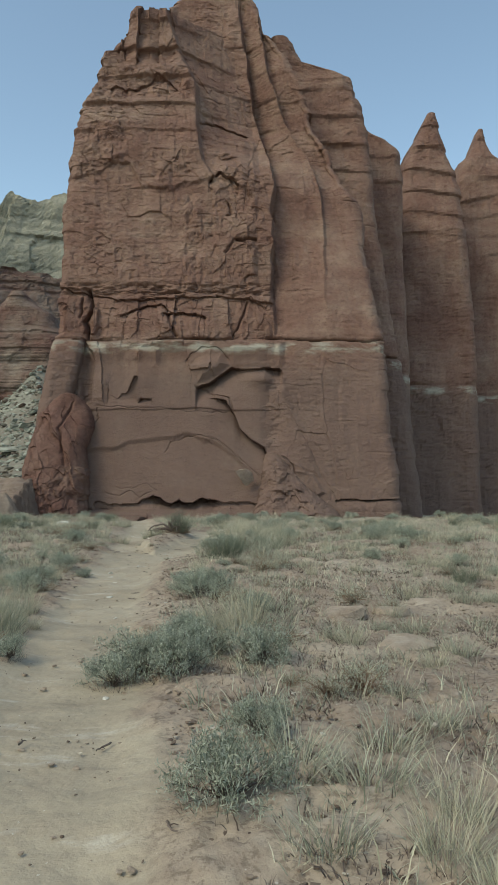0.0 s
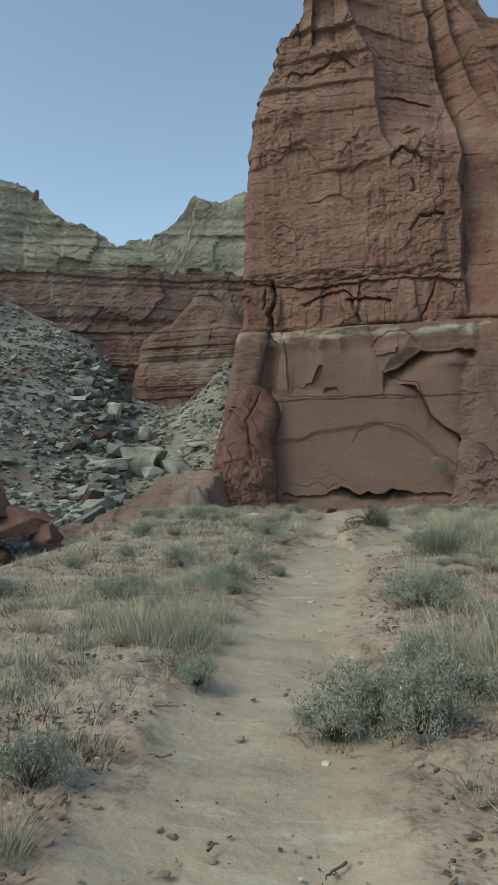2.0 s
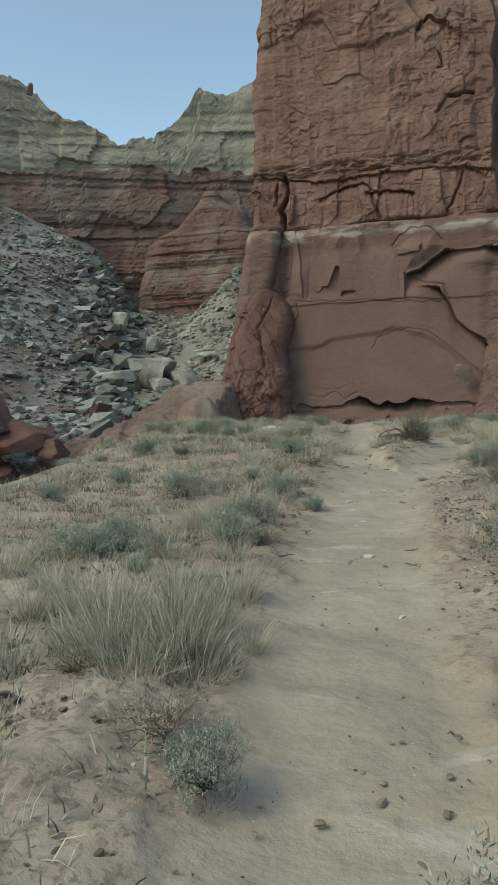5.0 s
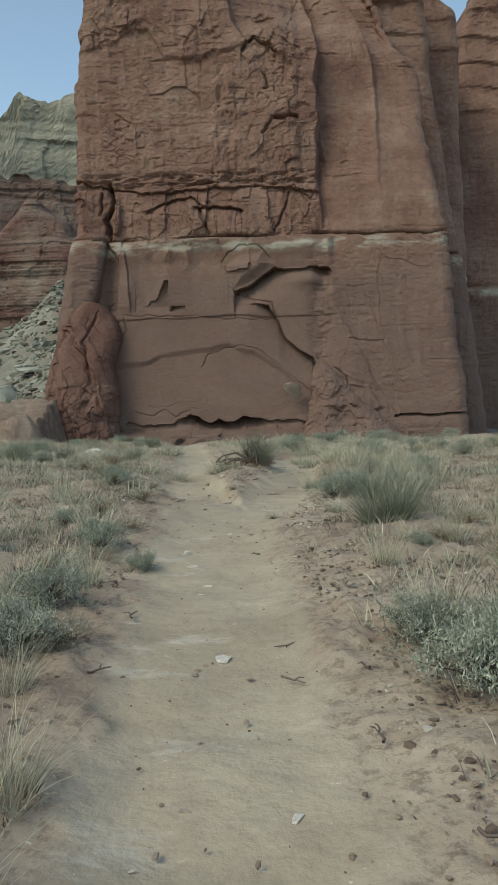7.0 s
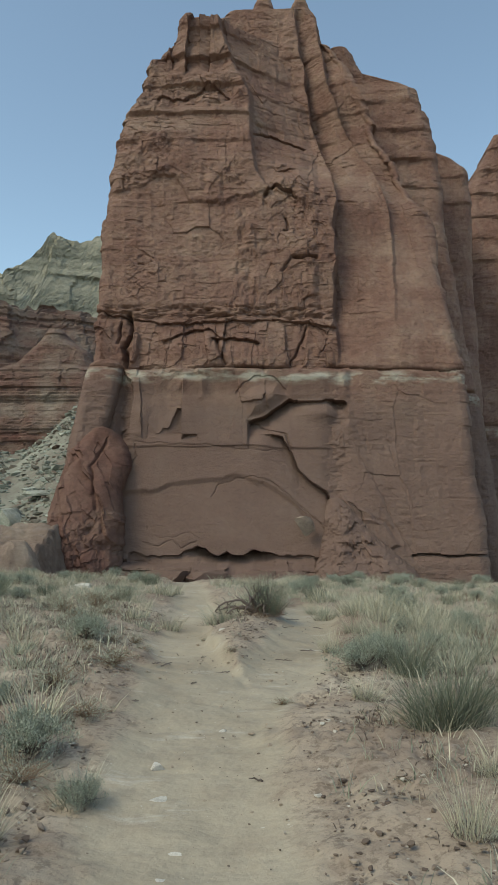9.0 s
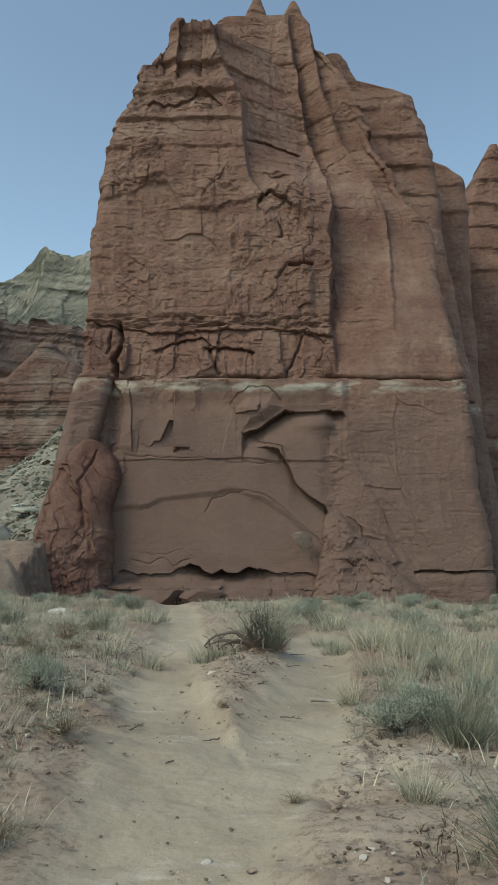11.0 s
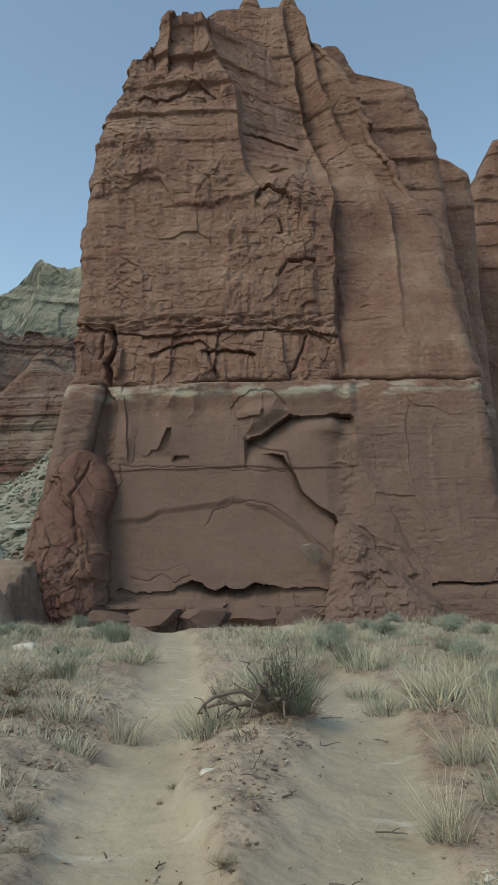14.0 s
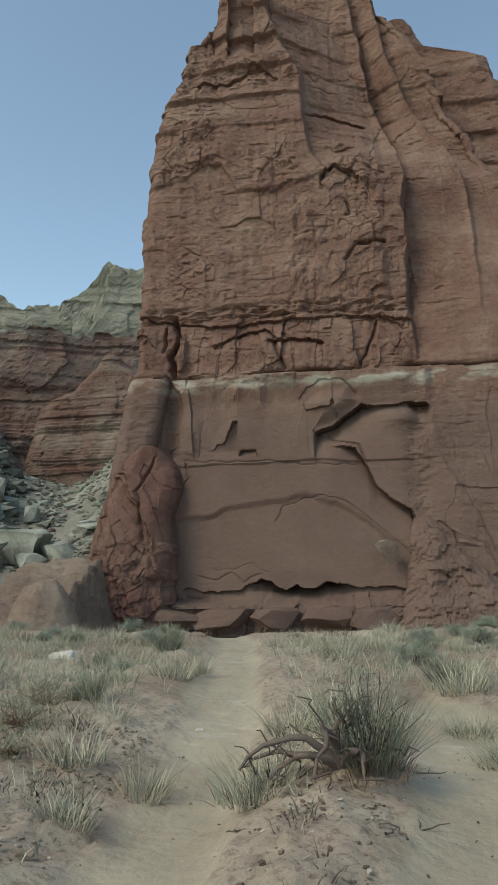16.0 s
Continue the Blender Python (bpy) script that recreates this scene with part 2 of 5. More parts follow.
def grid_faces(nu, nv, wrap=False):
    """Quads of a grid whose rows (nu of them) hold nv points."""
    i, j = np.meshgrid(np.arange(nu - 1), np.arange(nv if wrap else nv - 1), indexing="ij")
    j2 = (j + 1) % nv
    return np.stack([i * nv + j, i * nv + j2, (i + 1) * nv + j2, (i + 1) * nv + j], -1).reshape(-1, 4)


def thing(name, x, y, z=0.0, **tags):
    ob = new(name)
    ob.location = (x, y, z)
    return tagged(ob, **tags)


def part(name, me, parent, label="", kind=""):
    ob = new(name, me)
    ob.parent = parent
    if parent.type == "EMPTY":
        ob.location = -parent.location
    if name in ("foliage", "dead_foliage", "dead_base", "branchwork"):
        kind = "stuff"
    return tagged(ob, label, kind=kind)


# ---- the ground ----
TRAIL_Y = (-30, 0, 3, 6.7, 9.6, 15, 18, 22, 25, 29, 32, 36)
TRAIL_X = (-0.3, -0.4, -0.95, -1.55, -1.9, -2.35, -3.0, -3.3, -3.7, -4.3, -5.3, -7)
FORK_Y = (13.5, 16, 18.5, 21, 24, 27)
FORK_X = (-2.1, -1.6, -1.3, -1.1, -1.2, -1.4)


def trail_gap(x, y):
    """Distance from the middle of the trodden trail or of its branch."""
    a = np.abs(x - np.interp(y, TRAIL_Y, TRAIL_X)) + np.where(y > 34, (y - 34) * 2, 0)
    b = np.abs(x - np.interp(y, FORK_Y, FORK_X)) + np.clip(FORK_Y[0] - y, 0, None) * 2 + np.clip(y - 22.5, 0, None) * 0.5
    return np.minimum(a * np.where(y > 16, 1.35, 1.0), b * 1.25)


def ground_z(x, y):
    x, y = np.asarray(x, float), np.asarray(y, float)
    far = np.hypot(x + 0.7, y - 2.4)
    z = 0.10 * fbm(x / 4.0, y / 4.0, 0, 3, 11)
    g = trail_gap(x, y)
    z = z - 0.07 * (1 - sstep(0.25, 0.75, g)) + 0.04 * sstep(0.6, 1.1, g) * (1 - sstep(1.6, 3, g))
    bank = x - np.interp(y, TRAIL_Y, TRAIL_X) + 0.08 * vnoise(x * 0, y * 1.7, 0, 12)
    z = z - 0.10 * np.where(bank > 0, 1 - sstep(0.36, 0.46, bank), sstep(-1.3, -0.4, bank)) * sstep(14.5, 17, y) * sstep(25, 21, y)
    z = z - 2.9 * sstep(29.5, 41, y)
    left = np.interp(y, (0, 10, 25, 36, 44, 60), (-6.5, -6.0, -9.5, -12, -20, -24))
    z = z - np.clip((left - x) * 0.30, 0, 4.2) * sstep(0, 2, left - x)
    az = np.degrees(np.arctan2(-(x + 0.7), y - 2.4))
    top_d = np.interp(az, (8, 16, 24, 26, 37, 60), (113, 113, 113, 122, 124, 130))
    top_z = np.interp(az, (8, 12, 16, 20, 24, 26, 30, 37, 60, 80), (0, 8, 17, 10.5, 12, 22, 27, 32, 40, 0))
    start = np.interp(az, (10, 20, 37), (66, 60, 44))
    rise = np.clip((far - start) / (top_d - start), 0, 1.15) ** 1.25
    z = z + (top_z + 6.6) * rise * (y > 0) * sstep(150, 105, az) * sstep(4, 11, az)
    z = z + 1.1 * fbm(x / 9, y / 9, 0, 4, 31) * sstep(50, 80, far) * (y > 20)
    z = z + 0.12 * np.exp(-((x + 2.05) / 0.5) ** 2 - ((y - 20) / 2.2) ** 2)
    return z


def axis(parts):
    out = [parts[0][0]]
    for a, b, s0, s1 in parts:
        v = a
        while v < b - 1e-6:
            f = (v - a) / (b - a)
            v = min(b, v + s0 + (s1 - s0) * f)
            out.append(v)
    return np.array(out)


def build_ground():
    xs = axis(((-900, -160, 80, 8), (-160, -30, 3.0, 2.0), (-30, -8, 1.4, 0.2), (-8, -4.5, 0.16, 0.06), (-4.5, 2.5, 0.035, 0.035), (2.5, 7, 0.06, 0.2), (7, 40, 0.3, 3), (40, 900, 8, 90)))
    ys = axis(((-500, -20, 60, 6), (-20, 0.5, 3, 0.2), (0.5, 10, 0.035, 0.04), (10, 22, 0.045, 0.09), (22, 36, 0.14, 0.3), (36, 60, 0.5, 1.6), (60, 200, 2.0, 4), (200, 1200, 10, 120)))
    x, y = np.meshgrid(xs, ys)
    z = ground_z(x, y)
    g = trail_gap(x, y) + 0.12 * fbm(x * 1.7, y * 1.7, 0, 3, 3) + 0.05 * fbm(x * 7, y * 7, 0, 2, 4)
    worn = 1 - sstep(0.46, 0.68, g)
    near = sstep(60, 25, np.abs(y)) * sstep(40, 15, np.abs(x))
    border, v = cells(x * 4.2, y * 4.2, 5)
    clods = np.clip(fbm(x * 1.1, y * 1.1, 0, 3, 21), -0.2, 1) + 0.2
    z = z + near * (1 - worn) * (0.07 * clods * (v - 0.3) * sstep(0, 0.25, border) + 0.028 * fbm(x * 3.1, y * 3.1, 0, 4, 8))
    z = z + near * worn * 0.022 * fbm(x * 1.7, y * 2.1, 0, 2, 9)
    # crumbled crust: small plates with open joints, in patches; shallow scuffs on the trail
    warpx, warpy = x + 0.05 * vnoise(x * 6, y * 6, 0, 871), y + 0.05 * vnoise(x * 6, y * 6, 4, 872)
    fine, w = cells(warpx * 9, warpy * 9, 873)
    patch = sstep(-0.05, 0.3, fbm(x * 1.4, y * 1.4, 0, 3, 874)) * (1 - worn)
    z = z + near * patch * (0.034 * (w - 0.35) * sstep(0.0, 0.2, fine) - 0.012 * sstep(0.1, 0.0, fine))
    z = z + near * (1 - worn) * 0.016 * fbm(x * 8, y * 8, 0, 3, 875)
    scuff = sstep(0.35, 0.75, vnoise(x * 2.6, y * 2.2, 0, 876))
    z = z - near * worn * (0.014 * scuff - 0.003 * fbm(x * 9, y * 9, 0, 2, 877))
    co = np.stack([x, y, z], -1).reshape(-1, 3)
    me = mesh_from("ground", co, grid_faces(len(ys), len(xs)), soil_mat)
    far = np.hypot(x, y)
    for key, val in (("worn", worn * near), ("talus", sstep(48, 62, far) * (x < 40))):
        at = me.attributes.new(key, "FLOAT", "POINT")
        at.data.foreach_set("value", val.ravel().astype(np.float32))
    return tagged(new("ground", me), "pale sandy desert soil with a trodden footpath", "ground", kind="structure")


build_ground()


# ---- cliffs ----
def ribs(x, y, z, seed, sx=2.2, sz=16.0):
    a = fbm((x + 0.25 * y) / sx + 0.7 * fbm(x / 9, 0, z / 12, 2, seed + 3), y / 6, z / sz, 3, seed)
    return 1 - np.abs(a) * 2.2


JOINTS = ((-0.9, 0.3), (7.6, 0.05), (12.9, 0.9), (17.0, 0.45), (21.4, 0.12), (26.0, 0.3), (30.5, 0.25), (36, 0.25))


def weather(x, y, z, seed):
    """How far weathered rock stands out from its plain face, in metres."""
    out = 0.5 * fbm(x / 6.5, y / 6.5, z / 8, 3, seed)
    out += 0.05 * ribs(x, y, z, seed + 2, 0.9, 7.0)
    wz = z + 0.3 * fbm(x / 5, y / 5, z / 5, 3, seed + 5)
    for thick, step in ((1.9, 0.10), (0.62, 0.055), (0.24, 0.022)):
        q = wz / thick + 0.25 * vnoise(x / (2.2 * thick), y / 3, z / 9, seed + 6)
        lay = np.floor(q)
        zero = lay * 0
        out += step * (lattice(lay, zero, zero, seed + 7) - 0.5) * (0.8 + 1.1 * vnoise(x / (3 * thick) + 9 * lay, y / 3, zero, seed + 8))
    for zj, depth in JOINTS:
        h = zj + 0.16 * fbm(x / 3.0, y / 3.0, zj, 3, 60)
        strong = depth * (np.where(depth > 0.5, 0.75, 0.2) + 0.8 * vnoise(x / 3.2, y / 3.2, zj, 61))
        d = z - h
        out -= np.clip(strong, 0, 1) * np.exp(-np.abs(d) / 0.11) * np.where(d > 0, 1, 0.35)
    wx = x + 0.5 * y + 0.12 * fbm(x / 2.5, y / 2.5, z / 2.5, 3, seed + 8)
    fz = z + 0.08 * fbm(x / 2.6, y / 2.6, z / 2.6, 3, seed + 9)
    broken = sstep(0.05, 0.5, vnoise(x / 4, y / 4, z / 4, seed + 12))
    out += 0.10 * facets(wx / 4.0, fz / 5.5, seed, 1.0) + (0.03 + 0.15 * broken) * facets(wx / 1.7, fz / 1.9, seed + 1, 0.8)
    out += (0.02 + 0.08 * broken) * facets(wx / 0.7, fz / 0.6, seed + 2) + (0.015 + 0.05 * broken) * facets(wx / 0.33, fz / 0.24, seed + 4)
    # short level cracks, a few upright ones, and a rough grain
    out -= 0.09 * sstep(0.42, 0.66, vnoise(x / 1.5 + 0.4 * z, y / 2, wz * 3.4, seed + 30)) * sstep(-0.2, 0.3, vnoise(x / 3.5, y / 3, z / 2.4, seed + 31))
    out -= 0.07 * sstep(0.5, 0.7, vnoise(wx * 2.6, y, z / 2.6, seed + 32)) * sstep(0.0, 0.4, vnoise(x / 3, y / 3, z / 4, seed + 33))
    out += 0.045 * fbm(x * 3.1, y * 3.1, z * 4.3, 2, seed + 16)
    out += 0.05 * fbm(x * 1.3, y * 1.3, z * 2.0, 4, seed + 15)
    high = sstep(29, 33, z)
    step = (wz + 0.5 * vnoise(x / 7, y / 7, 0, seed + 20)) / 2.9
    ramp = step - np.floor(step)
    out -= high * 0.42 * sstep(0, 0.8, ramp) * sstep(1.0, 0.9, ramp) * (0.55 + 0.7 * vnoise(x / 4, y / 4, z / 5, seed + 23))
    return out


def crack_line(x, z, pts, width, depth):
    """A crack along a broken line in the plane of the face."""
    best = np.full(x.shape, 99.0)
    wx, wz = x + 0.10 * vnoise(x * 2, z * 2, 0, 801), z + 0.10 * vnoise(x * 2, z * 2, 5, 802)
    for (ax, az), (bx, bz) in zip(pts, pts[1:]):
        dx, dz = bx - ax, bz - az
        t = np.clip(((wx - ax) * dx + (wz - az) * dz) / (dx * dx + dz * dz), 0, 1)
        best = np.minimum(best, np.hypot(wx - ax - t * dx, wz - az - t * dz))
    return -depth * np.exp(-(best / width) ** 2)


def plate(x, z, pts, height, edge=0.14):
    """A slab that stands proud of the face inside a convex outline given anticlockwise."""
    inside = np.full(x.shape, 99.0)
    wx, wz = x + 0.16 * vnoise(x, z, 0, 803), z + 0.16 * vnoise(x, z, 5, 804)
    for (ax, az), (bx, bz) in zip(pts, pts[1:] + pts[:1]):
        dx, dz = bx - ax, bz - az
        inside = np.minimum(inside, (dx * (wz - az) - dz * (wx - ax)) / math.hypot(dx, dz))
    return height * sstep(0, edge, inside)


def edge_recess(x, z, ex, ez, depth, fade, wob=0.12):
    """A hollow under an overhanging edge, deepest right under it."""
    e = np.interp(x, ex, ez) + wob * fbm(x * 1.1, 0, 0, 3, 77)
    d = e - z
    inside = sstep(ex[0], ex[0] + 0.15, x) * sstep(ex[-1], ex[-1] - 0.3, x)
    return -depth * inside * np.where(d > 0, np.exp(-d / fade), 0)


# crests of the upright folds: (heights, places, heights, depths of the hollow that follows each to the right)
FOLDS = (((26, 29, 33, 37, 39, 43.4, 48), (-2.0, -4.2, -4.6, -4.9, -5.9, -7.4, -8.2), (26, 29.5, 36, 44), (0, 0.8, 0.8, 0.5)),
         ((12.5, 16, 24, 30, 36, 42.6, 48), (2.4, 1.9, 1.95, 1.85, 0.3, -0.5, -0.9), (13, 15.5, 22, 34, 48), (0, 0.9, 2.2, 2.1, 0.9)),
         ((12.5, 22, 29, 35, 41, 48), (6.4, 6.4, 5.8, 3.3, 1.5, 0.9), (15, 24, 30, 48), (0, 0.3, 1.3, 1.2)),
         ((12.5, 26, 30, 35, 40, 48), (12, 11.1, 9.3, 6.5, 4.3, 3.5), (26, 30), (0, 0.8)))


def folds(x, y, z):
    out = np.zeros(x.shape)
    at = [np.interp(z, f[0], f[1]) + 0.22 * fbm(z / 2.2, k, x * 0, 3, 810 + k) for k, f in enumerate(FOLDS)]
    for k, f in enumerate(FOLDS):
        depth = np.interp(z, f[2], f[3])
        end = at[k + 1] if k + 1 < len(FOLDS) else at[k] + 3
        r = (x - at[k]) / np.maximum(end - at[k], 1.0)
        inside = (x > at[k]) & (r < 1)
        out -= np.where(inside, depth * sstep(0, 0.35, x - at[k]) * np.clip(1 - r, 0, 1) ** 0.8, 0)
    return out


def set_back(x, z):
    """How far the upper right of the fin lies behind its front plane."""
    ridge = np.interp(z, FOLDS[0][0], FOLDS[0][1])
    return 4.0 * sstep(26, 36, z) * np.clip((x - ridge) / 5.0, 0, 1) ** 0.9 + 2.0 * sstep(13, 26, z) * sstep(34, 28, z) * sstep(2.6, 8, x) + 4.0 * sstep(44.3, 44.9, z) * (1 - np.clip((x - ridge) / 5.0, 0, 1) ** 0.9)


def lower_wall_face(x, y, z):
    """The smooth wall under the long pale ledge, with its hood, flakes, arch and undercut foot."""
    out = 0.45 * sstep(12.95, 12.75, z) * sstep(10.8, 12.6, z)
    out += 0.12 * sstep(7.15, 7.3, z + 0.12 * vnoise(x / 2, 0, 0, 4)) + crack_line(x, z, [(-12.2, 7.5), (-9.4, 7.3), (-7, 7.3), (-4.2, 7.0), (-1.8, 7.0)], 0.05, 0.08)
    out += edge_recess(x, z, (-5.2, -4.6, -3.8, -2.7, -2.0, -1.5), (11.2, 12.0, 12.35, 12.3, 11.9, 11.2), 0.12, 0.4, 0.2)
    out += plate(x, z, [(-4.4, 9.15), (-3.0, 9.45), (-1.35, 10.75), (-2.2, 11.9), (-4.0, 11.7), (-4.9, 11.0)], 0.5, 0.9)
    out += (1 - 0.62 * sstep(-1.6, -0.2, x) * sstep(2.0, 1.2, x)) * edge_recess(x, z, (-4.3, -3.1, -1.9, -1.4, -0.4, 0.5, 1.3, 2.4, 2.8), (9.1, 9.4, 10.35, 10.7, 10.45, 10.5, 10.75, 10.6, 10.1), 1.15, 1.0, 0.12) * sstep(7.2, 9.4, z - 0.25 * x)
    out += 0.55 * np.exp(-((x - 0.9) / 1.15) ** 2 - ((z - 9.75) / 0.62) ** 2) + 0.12 * sstep(10.6, 11.0, z) * sstep(12.7, 12.2, z) * sstep(-1.6, -1.2, x)
    out += crack_line(x, z, [(-4.2, 9.1), (-3.0, 8.5), (-1.6, 8.1), (-1.2, 7.0)], 0.07, 0.15)
    out += sstep(-3.5, -1.6, x) * edge_recess(x, z, (-3.6, -1.9, -1.2, -0.7, 0.1, 1.2, 1.7, 2.0), (8.2, 8.0, 6.9, 5.6, 4.8, 4.2, 3.0, 2.0), 0.85, 1.5, 0.05)
    out -= 0.22 * sstep(0, 0.5, np.interp(x, (-13, -10.4, -9.3, -6.6, -4.5, -2.6, -1.3, 0.3), (4.2, 4.3, 4.8, 5.2, 5.4, 4.7, 3.8, 2.3)) + 0.12 * fbm(x, 0, 0, 3, 78) - z) * sstep(0.8, -0.6, x)
    out += crack_line(x, z, [(-6.7, 3.7), (-6.2, 4.5), (-5.0, 5.0), (-3.6, 5.1), (-2.6, 4.8), (-1.2, 3.7), (0.9, 1.9)], 0.04, 0.09)
    out += plate(x, z, [(-10.9, 10.5), (-10.2, 8.2), (-9.2, 10.4), (-9.3, 12.3), (-10.6, 12.4)], -0.10, 0.8) + plate(x, z, [(-12.8, 8.2), (-10.4, 8.0), (-10.6, 10.2), (-11.6, 10.6), (-12.9, 10.1)], 0.25, 1.2)
    out += plate(x, z, [(-8.0, 10.6), (-7.2, 10.5), (-6.9, 12.5), (-8.1, 12.5)], 0.2, 0.7) + plate(x, z, [(-9.6, 11.0), (-8.7, 11.0), (-8.1, 12.6), (-9.2, 12.6)], 0.18, 0.7)
    out += sstep(7.5, 8.2, z) * sstep(12.3, 11.8, z) * sstep(-1.5, -4.5, x) * 0.28 * facets(x / 1.5 + 0.15 * vnoise(x, 0, z / 3, 71), z / 8 + 3, 72, 1.0)
    out += plate(x, z, [(-12.6, 8.0), (-12.5, 12.0), (-13.5, 13.0), (-14.2, 10.0), (-13.8, 7.5)], -0.55)
    out += crack_line(x, z, [(-12.3, 5.9), (-12.0, 6.4), (-12.1, 7.3)], 0.05, 0.12)
    foot = edge_recess(x, z, (-12.2, -10.6, -8.6, -7.5, -6.9, -5.9, -4.9, -3.7, -2.4, 0.8, 1.4), (-0.3, -0.3, -0.2, 0.3, 0.1, -0.25, -0.15, 0.2, -0.1, -0.25, -0.4), 1.0, 0.75, 0.2)
    out += foot * (0.35 + 1.3 * sstep(-8.5, -7, x) * sstep(-1.8, -3.2, x))
    out += crack_line(x, z, [(-11.2, 0.6), (-10.1, 0.3), (-9.2, 0.75), (-8.6, 0.2), (-7.6, 0.6)], 0.05, 0.08) + crack_line(x, z, [(-10.4, 1.0), (-9.3, 0.9), (-8.1, 1.3), (-7.2, 0.7)], 0.05, 0.05)
    out += 0.35 * sstep(-0.75, -1.0, z) * facets(x / 2.1, z / 1.3, 79, 0.5) + 0.9 * sstep(-0.7, -1.1, z)
    return out


def seam_slabs(x, z):
    """Slabs and slanting cracks where the smooth wall meets the rough buttress."""
    out = plate(x, z, [(1.2, 4.3), (2.7, 2.7), (6.1, 1.2), (4.6, 5.2), (3.0, 9.2), (1.2, 9.0)], 0.16, 0.6)
    out += plate(x, z, [(1.9, 0.2), (3.4, -0.4), (6.3, 0.6), (5.0, 2.1), (2.3, 2.6)], 0.25, 0.3) + plate(x, z, [(2.6, 2.2), (4.8, 1.8), (4.2, 2.7), (2.0, 4.0)], 0.2, 0.2)
    out += crack_line(x, z, [(3.1, 7.6), (3.6, 6.4), (4.4, 4.9), (5.7, 1.9), (6.9, 0.1)], 0.05, 0.07) + crack_line(x, z, [(5.3, 8.3), (5.9, 5.5), (6.8, 3.6), (7.8, 1.4)], 0.05, 0.05)
    out += crack_line(x, z, [(2.7, 3.4), (3.4, 2.8), (3.5, 2.0), (4.1, 1.0)], 0.05, 0.2)
    out += edge_recess(x, z, (6.7, 7.2, 9, 12.5), (-0.05, 0.05, 0.0, 0.1), 0.6, 0.14, 0.05)
    return out


def main_mass(x, y, z):
    smooth = sstep(-13.3, -12.4, x) * sstep(1.8, 0.6, x) * sstep(-0.8, -0.3, z) * sstep(12.8, 12.2, z)
    out = weather(x, y, z, 100) * (1 - 0.86 * smooth) * (1 - 0.45 * sstep(2.0, 3.0, x) * sstep(27, 24, z)) + folds(x, y, z) + seam_slabs(x, z)
    out += lower_wall_face(x, y, z) * sstep(-13.8, -13.2, x) * sstep(3.1, 2.3, x) * sstep(13.2, 12.9, z)
    left = sstep(2.3, 1.8, x)
    # upright blocks and pockets over the ledge
    blocks = left * sstep(13.0, 13.2, z) * sstep(17.0, 16.5, z)
    out += blocks * (0.32 * facets(x / 1.9, z / 3.4, 821, 0.9) + 0.1 * facets(x / 0.6, z / 1.3, 822, 0.8))
    out += left * sstep(13.3, 13.6, z) * (edge_recess(x, z, (-10.6, -8.7, -7.2, -6.2), (15.0, 15.9, 16.0, 15.2), 0.4, 0.35, 0.1) + edge_recess(x, z, (-7.1, -6.5, -5.2, -4.4, -3.4), (15.2, 15.3, 15.2, 15.3, 14.8), 0.55, 0.3, 0.1))
    out += left * (crack_line(x, z, [(-6.6, 15.1), (-6.3, 14.2), (-5.9, 13.3)], 0.12, 0.45) + crack_line(x, z, [(-0.1, 16.3), (-0.6, 14.9), (-1.3, 13.4)], 0.1, 0.35))
    out += left * edge_recess(x, z, (-16, -13.4, -10.8, -5.9, -2.3, 1.7, 2.2), (17.6, 16.9, 16.4, 16.6, 16.8, 16.2, 16.2), 0.4, 0.5, 0.12)
    out -= left * 0.22 * sstep(16.6, 16.9, z) * sstep(18.0, 17.6, z) * (1 + fbm(x * 1.5, 0, z * 4, 3, 823))
    out += crack_line(x, z, [(-13.2, 13.2), (-13.4, 14.6), (-12.9, 15.6), (-13.2, 17.2)], 0.14, 0.9) + crack_line(x, z, [(-13.9, 14.9), (-13.7, 16.5)], 0.1, 0.4)
    out += plate(x, z, [(-13.0, 13.3), (-12.6, 13.3), (-12.2, 15.6), (-12.8, 15.9)], 0.45)
    # a pitted upright strip and blocks beside it
    strip = sstep(-5.9, -5.3, x) * sstep(-3.3, -4.0, x) * sstep(16.5, 17.5, z) * sstep(27, 25, z)
    out += strip * 0.24 * fbm(x * 1.6, 0, z * 0.9, 4, 824)
    corner = sstep(-3.4, -2.8, x) * sstep(1.0, 0.4, x) * sstep(16.5, 17.2, z) * sstep(27, 26, z)
    out += corner * (0.2 * facets(x / 1.0, z / 2.3, 825, 0.7) + 0.08 * facets(x / 0.4, z / 0.6, 826))
    out += crack_line(x, z, [(-1.0, 21.7), (0.5, 21.6)], 0.13, 0.7) + crack_line(x, z, [(-1.2, 21.7), (-2.0, 20.6)], 0.12, 0.35) + crack_line(x, z, [(-1.7, 24.9), (-1.5, 24.0), (-1.8, 23.9)], 0.1, 0.4)
    out += sstep(0.3, 0.9, x) * left * sstep(16, 18, z) * sstep(33, 30, z) * -0.25
    # the overhanging broken band
    ex, ez = (-16, -12.8, -11.2, -10.2, -9.6, -9.1, -6.7, -5.9, -2.4, -0.8), (26.9, 27.6, 28.6, 28.5, 27.4, 26.35, 26.0, 26.5, 27.2, 26.2)
    over = z - np.interp(x, ex, ez) - 0.15 * fbm(x * 1.1, 0, 0, 3, 77)
    west = sstep(0.2, -0.5, x)
    out += west * 0.24 * sstep(0, 0.3, over) * sstep(38, 30, z)
